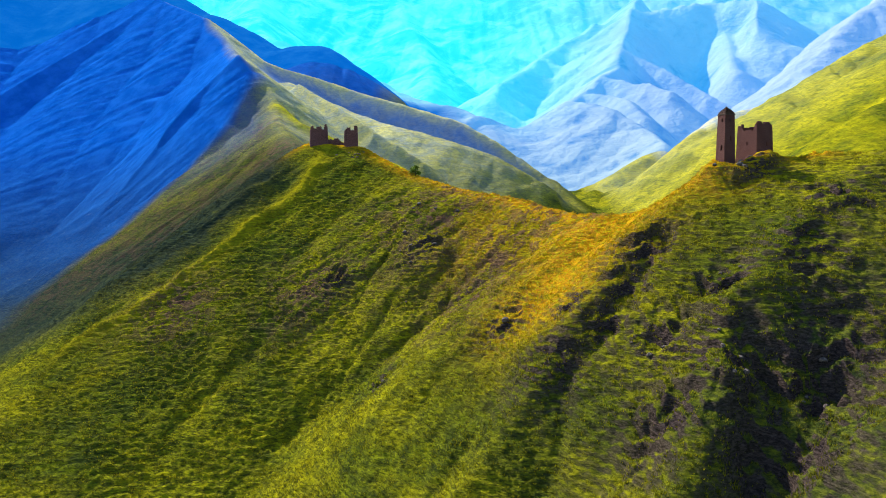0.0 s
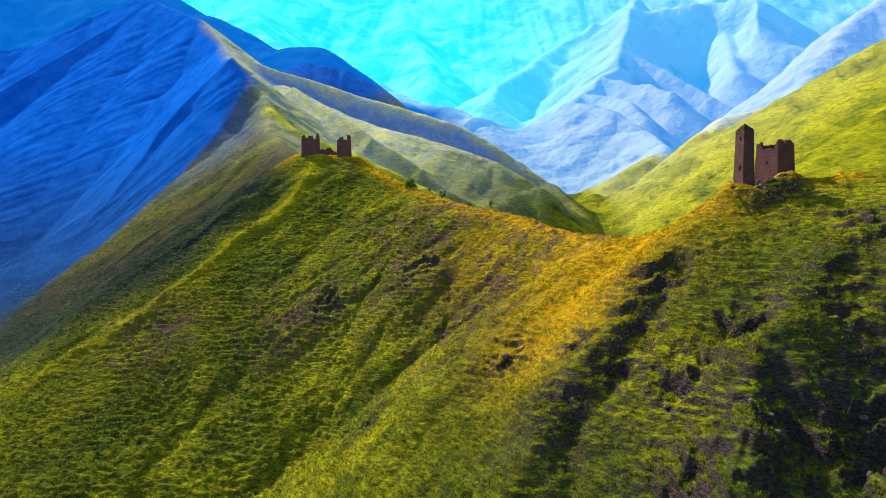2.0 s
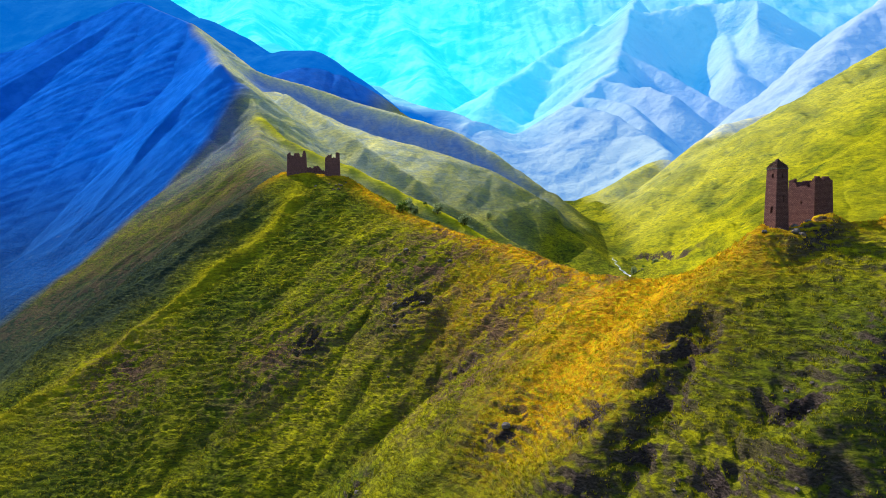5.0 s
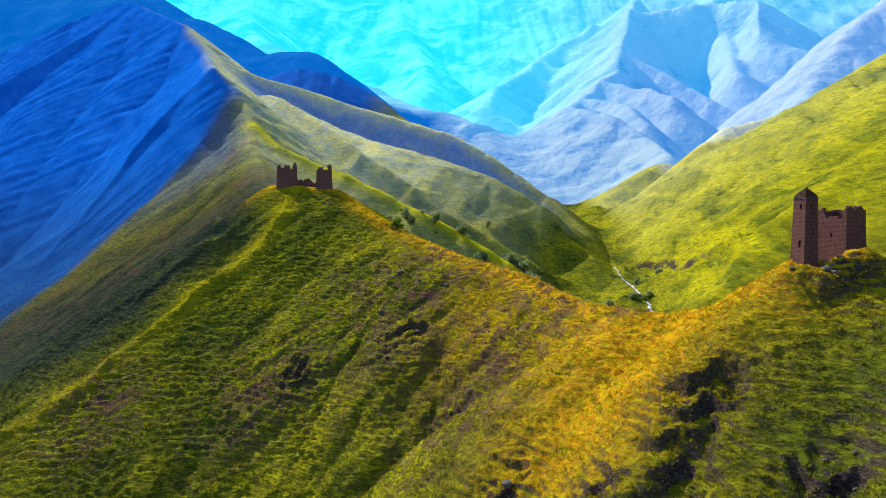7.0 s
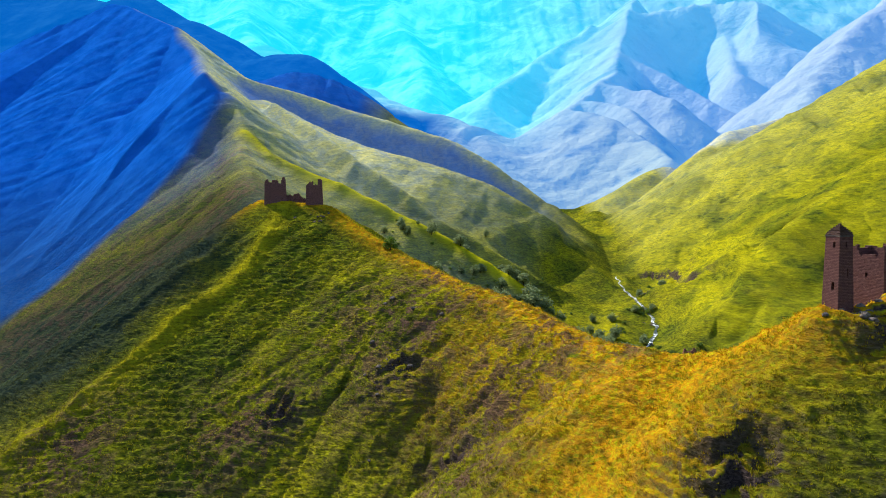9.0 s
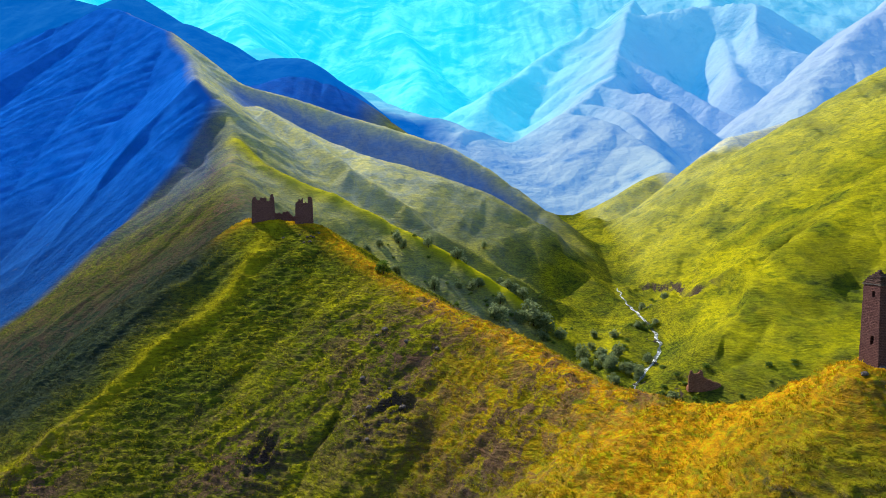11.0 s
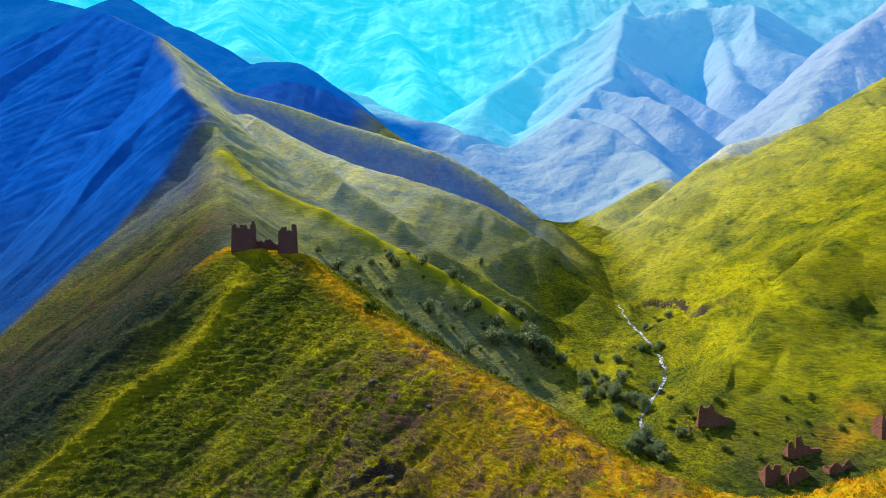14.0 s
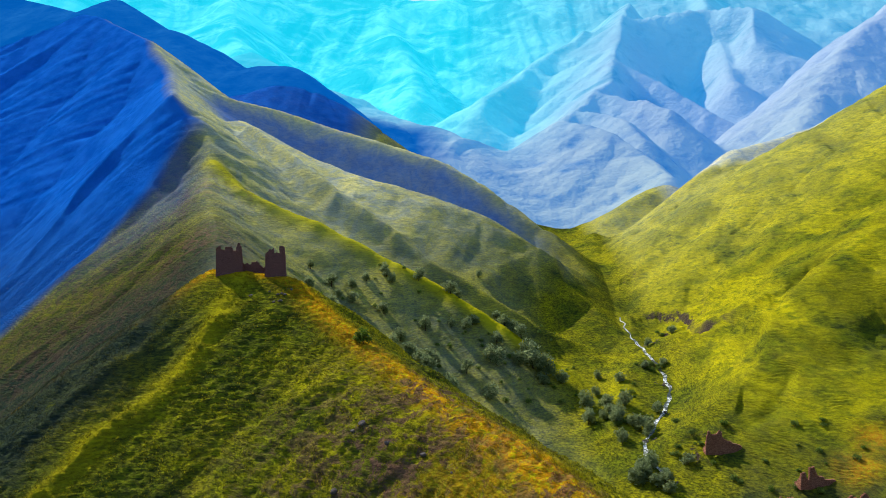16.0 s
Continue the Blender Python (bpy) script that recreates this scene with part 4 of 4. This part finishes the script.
def tree(name, seed, tall, wide, leaves, material, label, category, group, m):
    """A tapered trunk with limbs, and a crown of leaf clumps with gaps."""
    rng = random.Random(seed)
    ob = thing(name, m, label, category, group)
    bm = bmesh.new()

    def limb(a, b, ra, rb, sides=6):
        axis = (b - a).to_track_quat("Z", "Y").to_matrix()
        rings = [[bm.verts.new(p + axis @ Vector((r * math.cos(math.tau * k / sides), r * math.sin(math.tau * k / sides), 0))) for k in range(sides)] for p, r in ((a, ra), (b, rb))]
        for k in range(sides):
            bm.faces.new([rings[0][k], rings[0][(k + 1) % sides], rings[1][(k + 1) % sides], rings[1][k]])

    fork = Vector((rng.uniform(-.2, .2), rng.uniform(-.2, .2), tall * .22))
    limb(Vector((0, 0, -.8)), fork, .05 * tall, .032 * tall)
    tips = []
    for k in range(9):
        a = math.tau * k / 9 + rng.uniform(-.3, .3)
        reach, rise = wide * rng.uniform(.18, .42), tall * rng.uniform(.3, .88)
        tip = Vector((reach * math.cos(a), reach * math.sin(a), rise))
        limb(fork if k % 2 else fork * rng.uniform(.6, .95), tip, .02 * tall, .006 * tall, 5)
        tips.append(tip)
    tips.append(Vector((0, 0, tall * .9)))
    limb(fork, tips[-1], .025 * tall, .006 * tall, 5)
    part("trunk", bm, BARK, ob)
    bm = bmesh.new()
    clumps = tips + [t * rng.uniform(.6, .9) + Vector((rng.uniform(-.1, .1) * wide, rng.uniform(-.1, .1) * wide, 0)) for t in tips]
    sizes = [wide * rng.uniform(.17, .3) for _ in clumps]
    for _ in range(leaves):
        i = rng.randrange(len(clumps))
        v = Vector((rng.gauss(0, 1), rng.gauss(0, 1), rng.gauss(0, .8)))
        p = clumps[i] + v.normalized() * sizes[i] * rng.uniform(.55, 1.05)
        p.z = max(p.z, tall * .05)
        s = wide * rng.uniform(.035, .07)
        q = Euler((rng.uniform(-1, 1), rng.uniform(-1, 1), rng.uniform(0, 6.3))).to_matrix()
        bm.faces.new([bm.verts.new(p + q @ Vector(c) * s) for c in ((-1, -.6, 0), (.2, -.9, .2), (1, .1, 0), (.1, .9, -.2))])
    part("crown", bm, material, ob)
    return ob


def trees():
    spots = [(-67, 555, 1), (-52, 548, 1), (-48, 538, .9), (-41, 539, .6), (-43, 580, .9), (-24, 617, .8), (-18, 608, .8), (-12, 649, .8), (-6, 534, 1), (1, 619, 1), (7, 550, 1.1), (24, 619, 1.2), (19, 662, .8), (29, 657, 1.2)]
    spots += [(34, 594, 1), (42, 603, .6), (-1, 446, .9), (4, 440, .8), (-9, 452, .8), (8, 430, .8), (18, 428, .9), (18, 513, .9), (31, 506, 1.3), (46, 538, 1.2), (53, 570, 1.4), (60, 623, 1.1), (71, 631, .7), (63, 617, 1.2)]
    spots += [(74, 606, 1.2), (79, 583, 1.8), (88, 581, 1.8), (82, 614, .7), (98, 578, 1.1), (-36, 607, .8), (-52, 578, .6), (24, 590, .7), (77, 591, 1.5), (69, 613, 1.1), (-39, 534, .6), (105, 532, 1.1), (117, 528, .9), (122, 528, 1)]
    lower = [(127, 517, .9), (130, 514, .9), (136, 517, .9), (116, 499, .7), (114, 463, .9), (124, 474, .9), (122, 458, .9), (112, 465, .8), (126, 452, .8), (203, 664, .8), (175, 603, .7), (160, 597, .7), (148, 535, .8)]
    lower += [(141, 468, .8), (127, 598, .7), (119, 570, .7), (118, 466, 1.1), (136, 575, .8), (113, 529, .7), (176, 640, .7), (182, 655, .6)]
    lower += [(-74, 600, .7), (-58, 590, 1), (-45, 599, .8), (-22, 613, .8), (-22, 580, 1), (-10, 560, 1), (6, 580, 1.1), (12, 551, 1), (24, 627, .7), (39, 601, .9), (32, 553, 1), (49, 572, 1.2), (55, 591, 1), (61, 654, .8), (84, 572, 1),
              (108, 551, 1.2), (120, 547, 1), (130, 543, 1.1), (118, 520, 1), (133, 506, .9), (117, 503, .8), (50, 692, .7), (69, 579, 1.2), (118, 471, .9), (127, 461, .9)]
    kinds = [tree("valley_tree", 5 + i, 7.2, 6.6 + .5 * i, 900, LEAVES, "round-crowned grey-green deciduous tree on the valley slope", "tree", "valley trees", pose(0, 0, -500)) for i in range(3)]
    rng = random.Random(4)
    for i, (x, y, s) in enumerate(spots + lower):
        s *= 1.2
        m = pose(x, y, height_at(x, y) - .1, 0, 0, rng.uniform(0, 360)) @ Matrix.Diagonal((1, 1, 1, 1))
        ob = kinds[i] if i < 3 else copy_thing(kinds[i % 3], m)
        ob.matrix_basis = m
        ob.scale = (s * rng.uniform(.9, 1.1), s * rng.uniform(.9, 1.1), s * rng.uniform(.85, 1.1))
    bush = tree("shrub", 78, 2.6, 3.6, 420, SHRUB, "small green bush growing in the valley grass", "shrub", "bushes", pose(140, 480, height_at(140, 480) - .2))
    patches = [(45, 590, 34, 26), (-15, 590, 32, 14), (100, 555, 20, 12), (130, 520, 14, 10), (165, 600, 9, 10), (150, 470, 12, 8), (172, 440, 14, 12), (200, 445, 14, 8), (205, 672, 9, 6), (140, 560, 12, 6), (85, 640, 20, 10), (-40, 560, 20, 8)]
    for cx, cy, r, count in patches:
        for _ in range(count):
            x, y, s = cx + rng.gauss(0, r * .7), cy + rng.gauss(0, r * .7), rng.uniform(.5, 1.35)
            ob = copy_thing(bush, pose(x, y, height_at(x, y) - .2, 0, 0, rng.uniform(0, 360)))
            ob.scale = (s, s * rng.uniform(.8, 1.2), s * rng.uniform(.7, 1.1))
    tree("shrub", 77, 5.6, 6.0, 900, SHRUB, "dense green shrub on the grassy ridge crest", "shrub", "", pose(-15.6, 377, height_at(-15.6, 377) - .2))


trees()


def rocks():
    """Boulders lying on the turf."""
    shapes = []
    for k in range(4):
        bm = bmesh.new()
        bmesh.ops.create_icosphere(bm, subdivisions=2, radius=1)
        for v in bm.verts:
            v.co *= 1 + .38 * noise.noise(v.co * 1.3 + Vector((k * 5.1, 0, 0))) + .12 * noise.noise(v.co * 4)
            v.co = Vector((v.co.x, v.co.y * .8, v.co.z * .65))
        me = bpy.data.meshes.new("boulder")
        bm.to_mesh(me)
        bm.free()
        me.materials.append(ROCK)
        shapes.append(me)
    rng = random.Random(9)
    spots = [(-12, 334.5, 1.3), (-14.5, 333.5, .9), (-3.4, 323.8, 1.0), (-18, 317, 1.3), (-14.5, 302.4, 1.2), (-22, 230, 1.6), (-20.5, 228, 1.0), (98, 219.5, 1.1), (101, 221, .9), (88.5, 219.5, .8), (20, 214, 1.5), (-4, 300, 1.1)]
    for cx, cy, r, count in ((-52, 408, 9, 9), (66, 153, 12, 5), (80, 145, 12, 5), (54, 167, 8, 3), (-5, 310, 25, 8), (74, 176, 8, 3), (96, 218.5, 3.5, 9), (170, 610, 5, 12), (166, 575, 4, 8), (152, 535, 4, 8), (128, 500, 4, 6), (132, 460, 4, 5), (178, 645, 5, 8)):
        spots += [(cx + rng.gauss(0, r * .6), cy + rng.gauss(0, r * .6), rng.uniform(.45, 1.1)) for _ in range(count)]
    for i, (x, y, s) in enumerate(spots):
        ob = new("boulder", shapes[i % 4])
        ob.matrix_world = pose(x, y, height_at(x, y) + .1 * s, rng.uniform(-15, 15), rng.uniform(-15, 15), rng.uniform(0, 360)) @ Matrix.Diagonal((s, s, s, 1))
        tagged(ob, "weathered brown-grey boulder lying in the grass", "rock", "boulders")


rocks()


def brook():
    """Running water with white rapids, in its bed."""
    rng = random.Random(3)
    line = [p for p in BROOK if 446 < p[1] < 735]
    bm, last = bmesh.new(), None
    for p, q in zip(line, line[1:]):
        a, b = Vector(p), Vector(q)
        n = max(1, int((b - a).length / 2.2))
        side = Vector((b.y - a.y, a.x - b.x, 0)).normalized()
        for k in range(n):
            c = a.lerp(b, k / n)
            w = (1.15 + .8 * noise.noise((c.y * .12, 3.1, 0)) + rng.uniform(-.2, .2)) * (1 if c.y < 660 else .5)
            c = c + side * 3.2 * noise.noise((c.y * .07, 8.1, 0)) + Vector((0, 0, .2))
            row = [bm.verts.new(c + side * w * f + Vector((0, 0, .1 * rng.uniform(-1, 1)))) for f in (-1, -.4, .3, 1)]
            if last:
                for i in range(3):
                    bm.faces.new([last[i], last[i + 1], row[i + 1], row[i]])
            last = row
    bmesh.ops.recalc_face_normals(bm, faces=bm.faces[:])
    me = bpy.data.meshes.new("water")
    bm.to_mesh(me)
    bm.free()
    me.materials.append(WATER)
    tagged(new("water", me), "narrow mountain brook with white foaming rapids", "brook", kind="structure")


brook()


def grass():
    """Tufts of grass on the near slopes, placed only inside the camera's view."""
    rng = np.random.default_rng(5)
    count = 135000
    x, y = rng.uniform(-175, 150, count), 120 + 315 * rng.uniform(0, 1, count) ** 1.15
    wave = octaves(x, y, 9, 3, 301, .6)
    keep = (wave > -.25) & (np.abs(x - 10) < .66 * (y + 20))
    x, y = x[keep], y[keep]
    z = ground_height(x, y)
    n, blades = len(x), 5
    tall = rng.uniform(.35, .85, n) * (.8 + .5 * np.clip(wave[keep], -.2, 1))
    a = rng.uniform(0, math.tau, (n, blades))
    lean = rng.uniform(.15, .6, (n, blades)) * tall[:, None]
    root = np.stack([x, y, z], -1)[:, None, :] + np.stack([.22 * np.cos(a), .22 * np.sin(a), np.full(a.shape, -.06)], -1)
    wide = .09 + .05 * rng.uniform(0, 1, (n, blades))
    across = np.stack([-np.sin(a) * wide, np.cos(a) * wide, np.zeros(a.shape)], -1)
    tip = root + np.stack([lean * np.cos(a), lean * np.sin(a), np.broadcast_to(tall[:, None], a.shape) * rng.uniform(.7, 1.1, a.shape)], -1)
    co = np.stack([root - across, root + across, tip], 2).reshape(-1, 3)
    me = bpy.data.meshes.new("grass")
    me.vertices.add(len(co))
    me.vertices.foreach_set("co", co.ravel().astype(np.float32))
    me.loops.add(len(co))
    me.loops.foreach_set("vertex_index", np.arange(len(co), dtype=np.int32))
    me.polygons.add(len(co) // 3)
    me.polygons.foreach_set("loop_start", np.arange(0, len(co), 3, dtype=np.int32))
    me.update(calc_edges=True)
    me.materials.append(BLADES)
    ob = tagged(new("grass", me), "tufts of yellow-green mountain grass on the slopes", "grass", kind="stuff")
    paint(ob, "dry_and_lit", np.repeat(dry_and_lit_places(x, y), 3 * blades))
    paint(ob, "bare", np.repeat(bare_places(x, y), 3 * blades))
    paint(ob, "heath_shade", np.repeat(heath_and_shade(x, y), 3 * blades))


grass()
